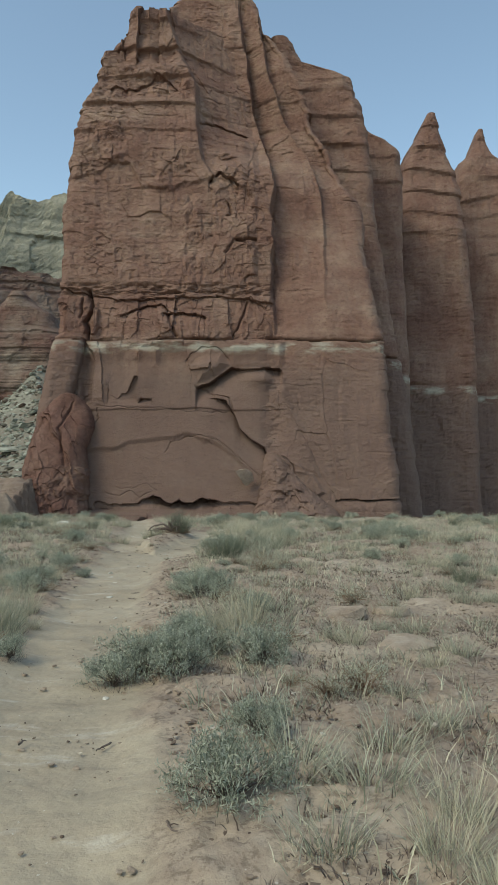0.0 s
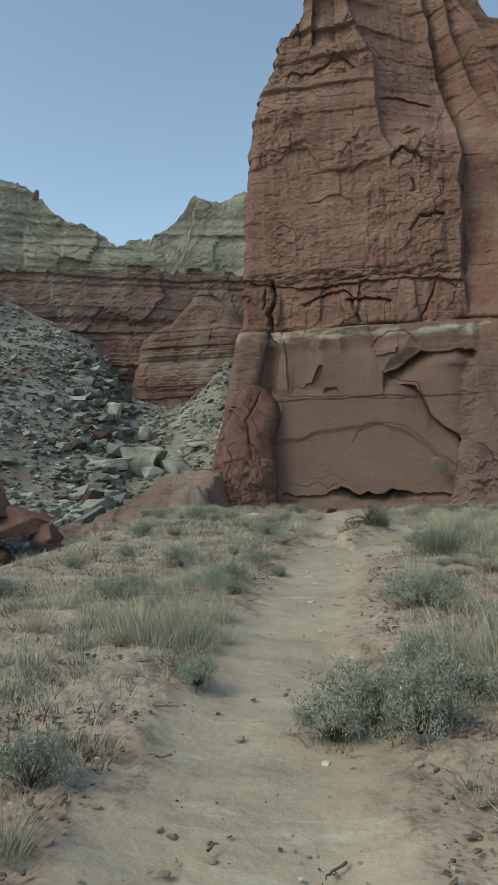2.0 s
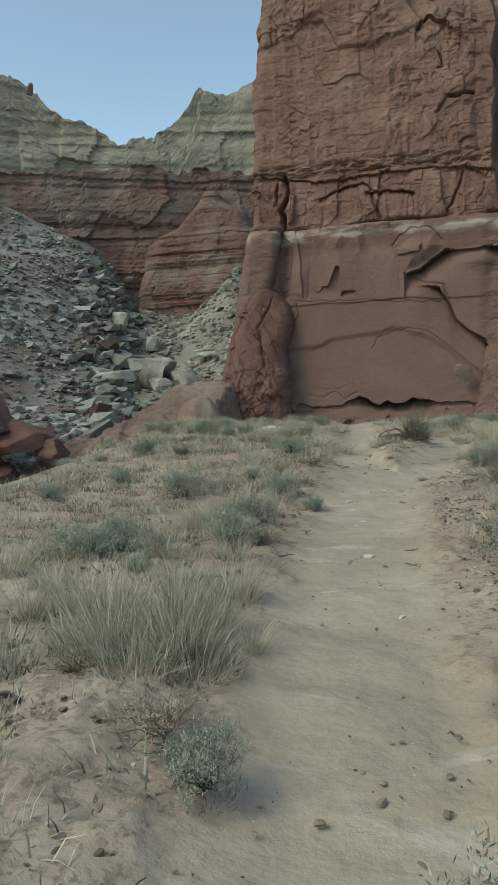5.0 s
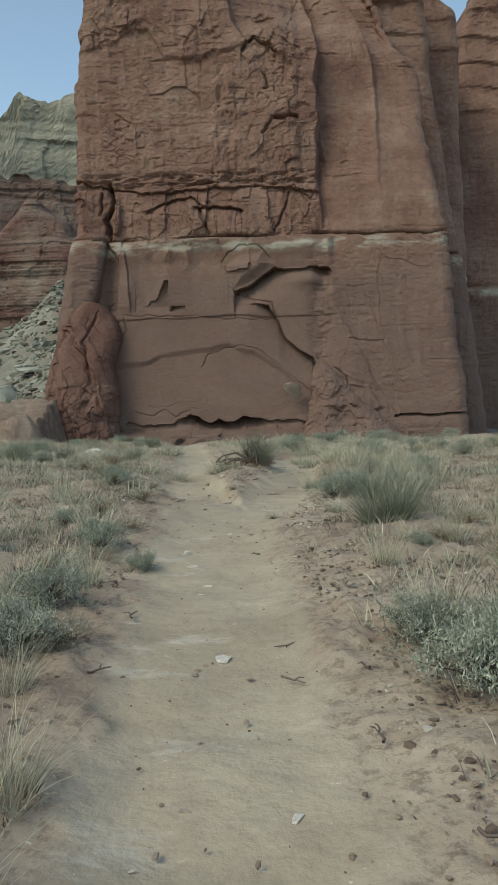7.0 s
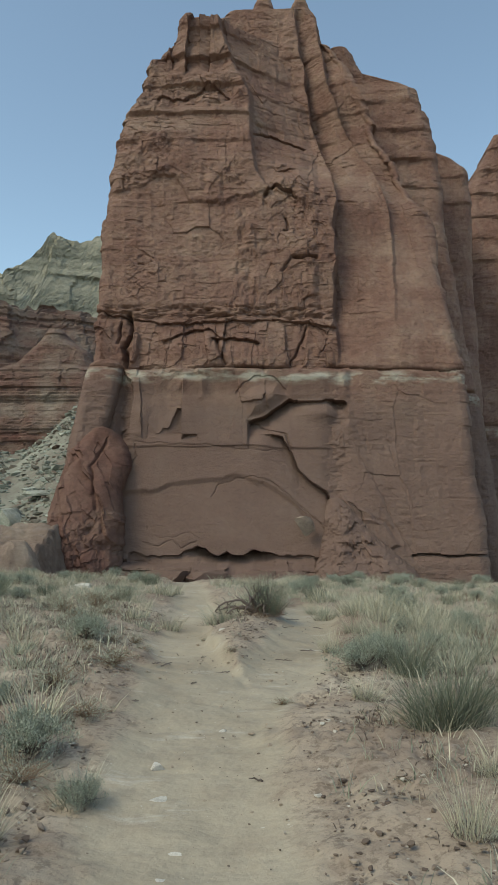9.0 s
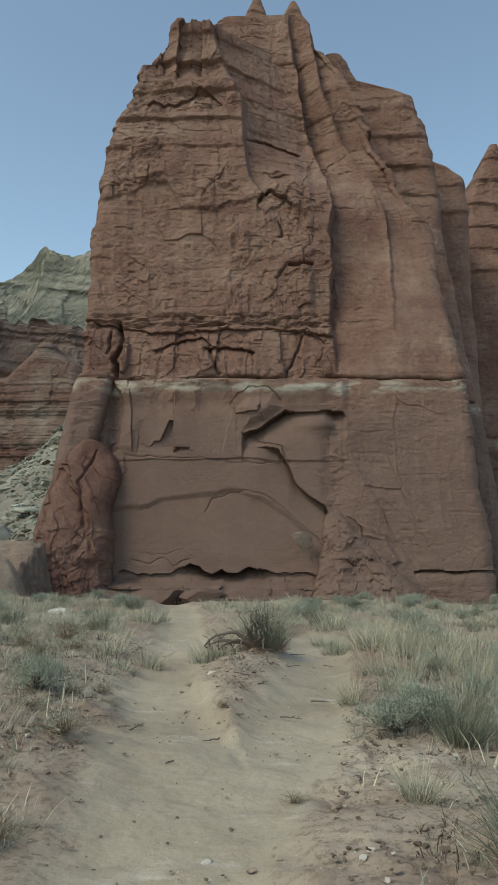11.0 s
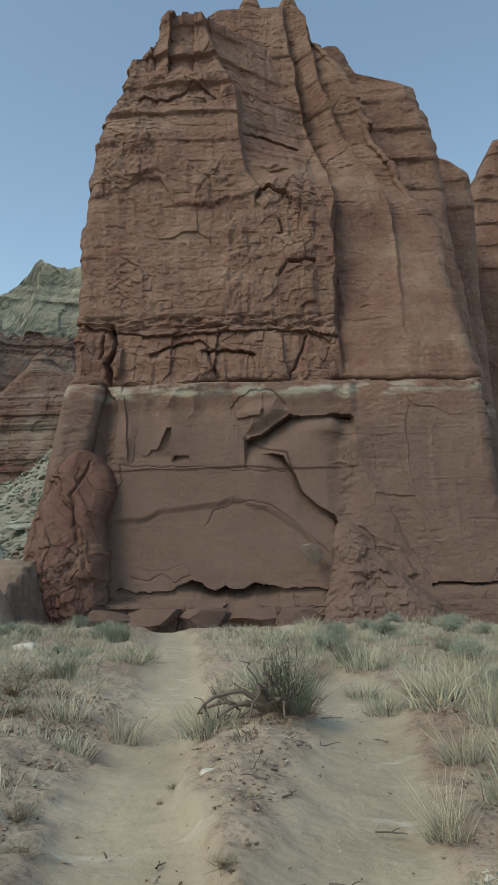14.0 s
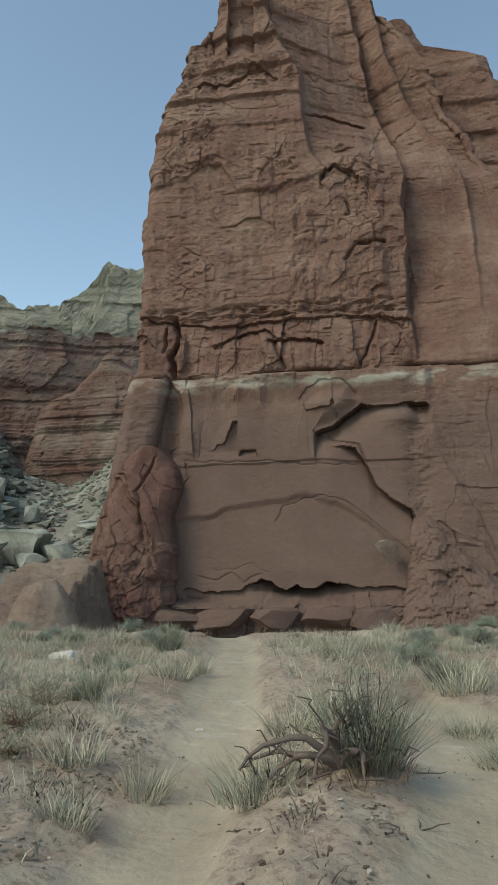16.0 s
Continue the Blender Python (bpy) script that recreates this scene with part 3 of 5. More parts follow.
    crumbled = west * sstep(0, 0.2, over) * np.clip(sstep(4.0, 2.5, over) * (0.6 + vnoise(x / 2, 0, z / 2, 827)) + sstep(-9.8, -11.2, x) * sstep(36, 34, z) * 0.8, 0, 1)
    crumbled = np.maximum(crumbled, west * sstep(34.8, 35.6, z) * sstep(39, 37.8, z) * sstep(-4.4, -5.4, x))
    out += crumbled * (0.14 * facets(x / 1.3 + 0.1 * z, z / 1.5, 828, 0.9) + 0.08 * facets(x / 0.55, z / 0.5, 829) + 0.2 * fbm(x * 1.1, 0, z * 1.3, 4, 831))
    out += edge_recess(x, z, (-12.3, -10.1, -8.0, -6.7, -6.2), (36.0, 36.3, 37.6, 36.6, 36.2), 0.35, 0.6, 0.35)
    out += edge_recess(x, z, (-3.5, -2.6, -1.2, -0.6), (27.0, 27.8, 27.2, 26.2), 0.6, 0.5, 0.3) + 0.4 * np.exp(-((x + 1.5) / 0.9) ** 2 - ((z - 28.0) / 0.8) ** 2)
    out += edge_recess(x, z, (-4.5, -3.0, -1.0, 0.0), (33.4, 33.6, 33.1, 32.6), 0.35, 0.5, 0.25)
    out += sstep(38.5, 39.5, z) * sstep(-6.5, -7.3, x) * 0.7 * facets(x / 1.3, z / 9, 830, 1.2)
    return out


def loft(name, levels, front, lean, depth, relief, mat, ds=0.14, dz=0.14, r=1.6, shrink=True, back=None, jag=0.0, smooth=False):
    """A standing mass of rock: levels of (height, left, right), its front plane, and its depth. back: sets parts of the front back."""
    lz, ll, lr = (np.array(c, float) for c in zip(*sorted(levels)))
    zs = np.arange(lz[0], lz[-1], dz)
    zs = np.append(zs, lz[-1])
    xl, xr = np.interp(zs, lz, ll), np.interp(zs, lz, lr)
    if jag:
        high = 0.5 + 0.5 * sstep(20, 36, zs)
        xl = xl + jag * high * (facets(zs / 1.4, zs * 0, len(levels)) + 0.5 * fbm(zs * 1.3, 0, 0, 3, 840))
        xr = xr + jag * high * (facets(zs / 1.7, zs * 0 + 4, len(levels)) + 0.5 * fbm(zs * 1.3, 5, 0, 3, 841))
    w = xr - xl
    nf = int(w.max() / ds) + 2
    side = np.array([0.25, 0.6, 1.0, 1.5, 2.2, 3.0, 4.2, 6.0, 8.5, 12.0, 16.0])
    side = side[side < depth]
    u = np.linspace(0, 1, nf)
    px, py, nx, ny = [], [], [], []
    rr = np.minimum(r, w * 0.45)[:, None]
    dd = (np.minimum(depth, 2 + 1.2 * w) if shrink else np.full_like(w, depth))[:, None] / depth
    X = xl[:, None] + w[:, None] * u[None]
    edge = np.minimum(X - xl[:, None], xr[:, None] - X)
    t = np.clip((rr - edge) / np.maximum(rr, 1e-3), 0, 1)
    Y = rr * (1 - np.sqrt(1 - t * t * 0.999))
    NX = np.where(X < (xl + xr)[:, None] / 2, -t, t)
    NY = -np.sqrt(np.clip(1 - t * t, 0.0001, 1))
    ls = side[::-1][None] * dd
    Lx, Rx = np.broadcast_to(xl[:, None], ls.shape), np.broadcast_to(xr[:, None], ls.shape)
    PX = np.concatenate([Lx, X, Rx], 1)
    PY = np.concatenate([rr + ls, Y, rr + side[None] * dd], 1)
    NXX = np.concatenate([-np.ones(ls.shape), NX, np.ones(ls.shape)], 1)
    NYY = np.concatenate([np.zeros(ls.shape), NY, np.zeros(ls.shape)], 1)
    PZ = np.broadcast_to(zs[:, None], PX.shape)
    PY = PY + front + lean * PZ
    if back:
        PY = PY + back(PX, PZ)
    d = relief(PX, PY, PZ)
    top = sstep(0, 1.2, lz[-1] - PZ) * 0.7 + 0.3
    limit = np.minimum(1, w[:, None] / 2.2) * (1 - 0.5 * np.abs(NXX))
    d = d * top * limit
    co = np.stack([PX + NXX * d, PY + NYY * d, PZ], -1)
    n = co.shape[1]
    cap = co[-1].mean(0)[None] + np.array([[0, 0, 0.15]])
    verts = np.concatenate([co.reshape(-1, 3), cap])
    faces = grid_faces(len(zs), n, wrap=True)
    k, base = len(verts) - 1, (len(zs) - 1) * n
    j = np.arange(n)
    fan = np.stack([base + j, base + (j + 1) % n, np.full(n, k), np.full(n, k)], -1)
    me = bpy.data.meshes.new(name)
    me.from_pydata(verts.tolist(), [], faces.tolist() + [f[:3] for f in fan.tolist()])
    me.polygons.foreach_set("use_smooth", np.full(len(me.polygons), smooth))
    me.materials.append(mat)
    me.update()
    return me


fin = thing("sandstone_fin", -5, 64, -2.6, label="towering red-brown sandstone fin with sheer fluted faces and a jagged top", category="rock formation")
part("main_mass", loft("main_mass", (
    (-4, -16.6, 12.1), (2.5, -16.6, 11.8), (5, -16.5, 11.4), (8.5, -16.3, 11.2), (12.9, -15.9, 11.1), (17.5, -15.8, 10.5), (21, -15.7, 10.0), (25.5, -15.7, 10.1),
    (27.2, -15.6, 9.2), (30, -15.2, 8.0), (32.5, -15.1, 7.2), (34.8, -14.9, 6.3), (37.6, -13.8, 5.5), (40, -13.3, 4.8), (40.3, -12.3, 4.6), (42, -11.6, 3.9), (43.9, -11.0, 3.0),
    (44.7, -10.0, 2.2), (45.0, -9.1, 1.7), (46.7, -8.8, 1.1), (47.6, -7.8, 0.9), (48.3, -7.2, 0.6)), 57, 0.16, 14, main_mass, red_rock, ds=0.075, dz=0.075, r=0.9, back=set_back, jag=0.3), fin)


def plain(seed, amp=1.0):
    return lambda x, y, z: amp * weather(x, y, z, seed)


part("spike", loft("spike", ((45, -5.8, -2.0), (48.5, -5.1, -2.8), (50.2, -4.4, -3.3), (51.3, -4.0, -3.7)), 61.6, 0.16, 2, plain(165, 0.6), red_rock, ds=0.1, dz=0.1, r=0.6), fin)
part("spike", loft("spike", ((45, -2.8, 1.6), (48.4, -2.0, 0.9), (49.6, -1.3, 0.2), (50.3, -0.8, -0.3)), 61.6, 0.16, 3, plain(166, 0.6), red_rock, ds=0.1, dz=0.1, r=0.6), fin)
part("back_buttress", loft("back_buttress", (
    (-4, 7.4, 16.2), (13.7, 5.1, 14.2), (24.2, 3.3, 12.9), (33, 3.0, 12.3), (36.7, 2.6, 11.9), (38.9, 2.4, 11.5), (42.0, 2.2, 10.5), (42.9, 2.2, 8.8), (43.9, 2.2, 5.8), (46.3, 2.2, 4.2)),
    65.8, 0.12, 14, plain(200), red_rock, ds=0.16, dz=0.15, jag=0.2), fin)
part("rear_buttress", loft("rear_buttress", (
    (-4, 9.3, 17.9), (19, 9.6, 17.2), (29, 9.8, 17.0), (36, 9.9, 17.3), (38.3, 9.9, 17.0), (39.6, 10.2, 15.6), (41.0, 10.4, 13.0)),
    76, 0.08, 14, plain(220), red_rock, ds=0.24, dz=0.2), fin)
part("outer_tower", loft("outer_tower", (
    (-4, 17.4, 27.6), (21.5, 18.4, 27.8), (30, 18.6, 27.4), (39.1, 19.1, 27), (41.8, 19.4, 26), (43.5, 20.2, 25.3), (46, 21.5, 24.5), (48.4, 22.8, 23.8)),
    86, 0.1, 12, plain(240), red_rock, ds=0.26, dz=0.2), fin)
part("last_tower", loft("last_tower", (
    (-4, 27, 41), (23.6, 27.5, 41), (36.5, 28.5, 39.4), (44, 29, 37), (46, 29.4, 36), (47.2, 30.8, 34.6), (49.8, 31.9, 33.1), (50.8, 32.2, 32.8)),
    95, 0.1, 12, plain(260), red_rock, ds=0.35, dz=0.3), fin)
part("shoulder_pillar", loft("shoulder_pillar", (
    (5, -16.9, -14.9), (8, -16.5, -14.2), (10, -16.2, -13.7), (12.2, -15.9, -13.4), (13.1, -15.7, -13.4), (13.4, -15.3, -13.7)), 56.2, 0.15, 6, plain(280, 0.7), red_rock, r=0.7, ds=0.09, dz=0.09), fin)


def gnarled(x, y, z):
    """Slumped rock in leaning folds: slabs over a crumpled toe."""
    u = x + 0.38 * z + 0.5 * fbm(x / 3, y / 3, z / 3, 3, 300)
    fold = facets(u / 2.1, z / 7.5, 306, 1.1)
    low = sstep(4.2, 1.0, z)
    out = 0.6 * fold + 0.16 * facets(u / 0.6, z / 2.2, 303, 1.0) + 0.3 * fbm(x / 2.2, y / 2.2, z / 3.5, 3, 304)
    out += low * (0.3 * fbm(x / 0.9, y / 0.9, z / 1.1, 4, 302) + 0.18 * facets(x / 0.5, z / 0.5, 305))
    return out + crack_line(x, z, [(-15.9, 7.2), (-16.1, 5.8), (-16.7, 4.6)], 0.1, 0.3) + crack_line(x, z, [(-13.6, 7.6), (-14.6, 5.6), (-14.0, 2.6)], 0.1, 0.25)


part("flared_foot", loft("flared_foot", (
    (-4, -18.0, -12.2), (0, -17.6, -12.7), (2, -17.3, -12.5), (4, -17.0, -12.6), (5.6, -16.8, -12.1), (6.6, -16.7, -12.3), (7.4, -16.1, -12.7), (8.0, -15.3, -13.3), (8.3, -14.8, -13.7)),
    54.6, 0.27, 8, gnarled, red_lower, r=1.5, ds=0.08, dz=0.08), fin, "dark red slumped foot with leaning folds")


# ---- low slickrock mounds by the fin's foot ----
def mound(name, cx, cy, rx, ry, top, base, seed, mat, label, p=1.8):
    u = np.linspace(-1, 1, 90)
    a, b = np.meshgrid(u, u)
    k = np.maximum(np.abs(a), np.abs(b)) / np.maximum(np.hypot(a, b), 1e-6)
    a, b = a * k, b * k
    rad = np.hypot(a, b)
    x, y = cx + a * rx, cy + b * ry
    z = base + (top - base) * np.clip(1 - rad ** p, 0, 1) + (1 - rad ** 2) * (0.35 * fbm(x / 3.5, y / 3.5, 0, 5, seed) - 0.25 * np.abs(fbm(x / 1.2, y / 2.5, 0, 4, seed + 3)) + 0.3 * fbm(x / 1.2, y / 1.2, 0, 5, seed + 9))
    me = mesh_from(name, np.stack([x, y, z], -1).reshape(-1, 3), grid_faces(90, 90), mat)
    ob = new(name, me)
    return tagged(ob, label, "rock", kind="structure" if "apron" in name else "")


mound("slickrock_mound", -16.2, 47.0, 2.3, 2.4, 0.55, -4.5, 1, buff_rock, "small rounded buff slickrock dome at the foot of the fin", 2.8)


def build_apron():
    """The eroded slope that falls away from the fin into the gully."""
    xs, ys = np.linspace(-44, -11, 240), np.linspace(40, 60, 170)
    x, y = np.meshgrid(xs, ys)
    top = np.interp(x, (-44, -36, -31.6, -26.6, -22.7, -20.4, -17.9, -16.3, -13.2), (-4.8, -4.2, -2.9, -1.8, 0.3, 1.5, 1.9, 2.0, -5.5)) + 0.25 * fbm(x / 1.5, 0, 0, 3, 861)
    run = np.clip((y - 42.5 - 1.2 * fbm(x / 4, y / 4, 0, 3, 862)) / 12.0, 0, 1)
    z = -5.6 + (top + 5.6) * run ** 0.85 - 0.35 * np.clip(y - 55.5, 0, None)
    q = (z + 0.25 * fbm(x / 3, y / 3, 0, 3, 863)) / 0.55
    z = z + 0.3 * (np.floor(q) + sstep(0.55, 0.95, q - np.floor(q)) - q) + 0.12 * fbm(x / 0.9, y / 0.9, 0, 5, 864) - 0.35 * np.abs(fbm(x / 1.6 + 0.2 * y, y / 7, 0, 3, 865))
    me = mesh_from("slickrock_apron", np.stack([x, y, z], -1).reshape(-1, 3), grid_faces(170, 240), apron_rock, smooth=False)
    return tagged(new("slickrock_apron", me), "eroded red-brown slope running down beside the fin", "rock", kind="structure")


build_apron()


# ---- far cliffs ----
def far_relief(seed, size, beds=0.45):
    def f(x, y, z):
        s = size
        out = s * (0.3 * fbm(x / (9 * s), y / (9 * s), z / (14 * s), 4, seed) + 0.10 * ribs(x / s, y / s, z / s, seed + 1, 3.5, 14))
        wx, wz = x + y + s * 0.6 * fbm(x / (2 * s), y, z / (2 * s), 3, seed + 2), z + s * 0.12 * fbm(x / (5 * s), y, z / s, 3, seed + 3)
        out += s * (0.5 * facets(wx / (4 * s), wz / (9 * s), seed + 4, 0.3) + 0.13 * facets(wx / (1.6 * s), wz / (2.4 * s), seed + 5) + 0.10 * facets(wx / (0.7 * s), wz / (0.35 * s), seed + 6))
        bed = z / s
        lay = np.floor(wz / (0.55 * s) + 0.5 * vnoise(0, 0, wz / (1.5 * s), seed + 10))
        out += s * (0.3 * vnoise(0, 0, bed * 0.5, seed + 5) + beds * (lattice(lay, lay * 0, lay * 0, seed + 6) - 0.5) * (0.4 + 0.6 * sstep(-0.3, 0.4, vnoise(x / (12 * s), 0, bed * 0.3, seed + 7))))
        return out
    return f


butte = thing("banded_butte", -39, 116, 0, label="stepped red-brown banded sandstone butte at the head of the slope", category="rock formation")
part("lower_wall", loft("lower_wall", ((0.3, -51.0, -27.9), (15.7, -49.8, -27.9), (23.4, -48.3, -28.7), (24.9, -47.1, -29.4), (25.9, -44.8, -30.2)), 110.7, 0.1, 16, far_relief(400, 1.1), banded_rock, ds=0.3, dz=0.22, r=4), butte)
part("upper_tier", loft("upper_tier", ((23.4, -45.6, -29.4), (26.1, -43.7, -31.0), (28.4, -41.7, -31.7), (30.0, -40.2, -34.4), (32.0, -38.0, -36.4)), 112.2, 0.1, 12, far_relief(410, 0.6), banded_rock, ds=0.3, dz=0.16, r=2.4), butte)

wall = thing("layered_cliff", -110, 215, 20, label="long layered cliff with red bands under grey-green stone", category="cliff")


def long_wall(name, pts, base, depth, seed, size, mat, ds=0.8, dz=0.7, setback=0.12, beds=0.4):
    """A cliff along a line in plan: points of (x, y, top)."""
    p = np.array(pts, float)
    run = np.concatenate([[0], np.cumsum(np.hypot(np.diff(p[:, 0]), np.diff(p[:, 1])))])
    s = np.arange(0, run[-1], ds)
    x, y, top = (np.interp(s, run, p[:, i]) for i in range(3))
    tx, ty = np.gradient(x), np.gradient(y)
    ln = np.hypot(tx, ty)
    nx, ny = ty / ln, -tx / ln
    top = top + size * 0.4 * np.round(1.6 * fbm(s / 5.0, 0, 0, 3, seed + 30)) + 0.35 * facets(s / 1.6, s * 0, seed + 32) + 0.35 * fbm(s / 1.4, 0, 0, 3, seed + 31)
    n = int((p[:, 2].max() - base) / dz)
    v = np.linspace(0, 1, n)
    Z = base + (top[None] - base) * v[:, None]
    S = np.broadcast_to(s[None], Z.shape)
    d = far_relief(seed, size, beds)(S, np.zeros_like(Z), Z) - setback * (Z - base)
    X, Y = x[None] + nx[None] * d, y[None] + ny[None] * d
    rows = [np.stack([X, Y, Z], -1)]
    for back in (4.0, depth):
        rows.append(np.stack([X[-1:] - nx * back, Y[-1:] - ny * back, Z[-1:] + 0 * back], -1))
    rows.append(np.stack([X[-1:] - nx * depth, Y[-1:] - ny * depth, Z[:1]], -1))
    co = np.concatenate(rows)
    return mesh_from(name, co.reshape(-1, 3), grid_faces(len(co), len(s)), mat, smooth=False)


part("red_band_cliff", long_wall("red_band_cliff", ((-104.8, 78.1, 33.6), (-76.2, 103.9, 36.4), (-65.2, 110.0, 35.8), (-53.1, 117.1, 37.5), (-44.3, 121.0, 38.0), (-30.6, 127.6, 36.9)), 12, 12, 500, 1.5, banded_rock, ds=0.4, dz=0.28, setback=0.05, beds=1.0), wall)
part("upper_cliff", long_wall("upper_cliff", ((-121.0, 81.5, 66.1), (-86.5, 111.4, 58.6), (-80.2, 109.1, 56.9), (-75.0, 111.4, 55.2), (-69.3, 115.4, 54.6), (-65.3, 117.7, 50.0), (-60.1, 120.6, 46.6), (-55.5, 122.9, 44.3), (-47.4, 126.9, 42.0)), 28, 16, 520, 1.6, pale_rock, ds=0.45, dz=0.4, setback=0.10), wall)
part("far_mesa", long_wall("far_mesa", ((-72.4, 143.5, 51.7), (-63.8, 146.2, 52.6), (-60.2, 148.0, 54.2), (-55.7, 149.8, 56.7), (-53.0, 150.7, 60.3), (-50.3, 151.6, 63.4), (-45.4, 153.4, 62.5), (-40.0, 154.8, 63.9), (-27.4, 158.8, 64.8), (8.6, 163.3, 64.8)), 10, 30, 540, 1.8, pale_rock, ds=0.5, dz=0.45, setback=0.05), wall, "pale green-white mesa wall")


# ---- rocks ----
def ball(level):
    bm = bmesh.new()
    bmesh.ops.create_icosphere(bm, subdivisions=level, radius=1.0)
    v = np.array([p.co[:] for p in bm.verts])
    f = np.array([[p.index for p in q.verts] for q in bm.faces])
    bm.free()
    return v, f


BALLS = {k: ball(k) for k in (1, 2, 4)}


def rock_points(level, r, cuts=9, rough=0.04, tops=0.55):
    """An angular block: a ball cut by random planes, so that it has flat faces and sharp edges."""
    v = BALLS[level][0].copy() * 1.25
    dirs = r.normal(size=(cuts, 3))
    dirs[0] = (0.1 * r.normal(), 0.1 * r.normal(), 1)
    dirs[1] = (0, 0, -1)
    dirs /= np.linalg.norm(dirs, axis=1)[:, None]
    for k, n in enumerate(dirs):
        d = tops if k == 0 else r.uniform(0.5, 0.88)
        over = np.clip(v @ n - d, 0, None)
        v -= over[:, None] * n
    if rough:
        v += rough * np.stack([fbm(v[:, 0] * 2, v[:, 1] * 2, v[:, 2] * 2, 3, int(r.integers(999)) + k) for k in range(3)], -1)
    return v


def rock_mesh(name, seed, mat, level=2, sx=1.0, sy=0.8, sz=0.6, cuts=10, tops=0.6, rough=0.05):
    r = np.random.default_rng(seed)
    v = rock_points(level, r, cuts, rough, tops) * (sx, sy, sz)
    return mesh_from(name, v, BALLS[level][1], mat, smooth=False)


def turn_z(v, a):
    c, s = np.cos(a), np.sin(a)
    return np.stack([v[..., 0] * c - v[..., 1] * s, v[..., 0] * s + v[..., 1] * c, v[..., 2]], -1)


def many_rocks(name, places, sizes, mat, seed, flat=0.55, sink=0.25, label="", category="rubble"):
    """Countless loose stones, joined."""
    r = np.random.default_rng(seed)
    kinds = [rock_points(1, r, 8, 0) for _ in range(14)]
    f0 = BALLS[1][1]
    out, faces, n = [], [], 0
    for (x, y), s in zip(places, sizes):
        v = kinds[r.integers(14)] * (s * r.uniform(0.7, 1.3), s * r.uniform(0.6, 1.0), s * flat * r.uniform(0.6, 1.3))
        t = r.normal(0, 0.25)
        v = np.stack([v[:, 0] * np.cos(t) - v[:, 2] * np.sin(t), v[:, 1], v[:, 0] * np.sin(t) + v[:, 2] * np.cos(t)], -1)
        v = turn_z(v, r.uniform(0, 6.28))
        out.append(v + (x, y, 0))
        faces.append(f0 + n)
        n += len(v)
    z = ground_z(np.array([p[0] for p in places]), np.array([p[1] for p in places]))
    for v, h, s in zip(out, z, sizes):
        v[:, 2] += h + s * flat * (0.5 - sink)
    ob = new(name, mesh_from(name, np.concatenate(out), np.concatenate(faces), mat, smooth=False))
    return tagged(ob, label, category, kind="stuff")


def talus_material():
    n = Nodes("talus stone")
    r = n.n("ShaderNodeNewGeometry").outputs["Random Per Island"]
    c = n.ramp(r, ((0.0, (0.11, 0.07, 0.055)), (0.15, (0.14, 0.13, 0.11)), (0.5, (0.215, 0.23, 0.20)), (0.85, (0.30, 0.325, 0.285)), (1.0, (0.42, 0.44, 0.39))))
    c = n.mix(0.5, c, n.ramp(n.noise((1.5, 1.5, 2.5), 6, 0.7), ((0.3, 0.6), (0.7, 1.25))), "MULTIPLY")
    return n.finish(c, 0.9, ((n.noise((5, 5, 8), 6, 0.7), 0.08, 0.6),))


talus_mat = talus_material()


def polar(n, az0, az1, d0, d1, r, lean=0.6):
    az = np.radians(r.uniform(az0, az1, n))
    d = d0 + (d1 - d0) * r.uniform(0, 1, n) ** lean
    return np.stack([-0.7 - d * np.sin(az), 2.4 + d * np.cos(az)], -1)


r1 = np.random.default_rng(5)
pl = polar(15000, 11, 44, 50, 126, r1, 0.75)
sz = np.clip(np.exp(r1.normal(-1.6, 0.6, 15000)), 0.1, 1.4)
many_rocks("talus_rubble", pl, sz, talus_mat, 6, label="grey-green angular rubble covering the slope under the cliffs")
pl = polar(2400, 24, 28, 62, 118, r1, 0.8)
sz = np.clip(np.exp(r1.normal(-0.5, 0.45, 2400)), 0.3, 1.8)
many_rocks("boulder_chute", pl[:900], sz[:900], talus_mat, 7, label="pale grey-green boulders tumbled down a chute")
pl = np.stack([r1.uniform(-34, -14, 700), r1.uniform(30, 60, 700)], -1)
many_rocks("gully_rubble", pl, np.clip(np.exp(r1.normal(-1.7, 0.5, 700)), 0.08, 0.6), talus_mat, 8, label="pale loose stones in the gully bed")

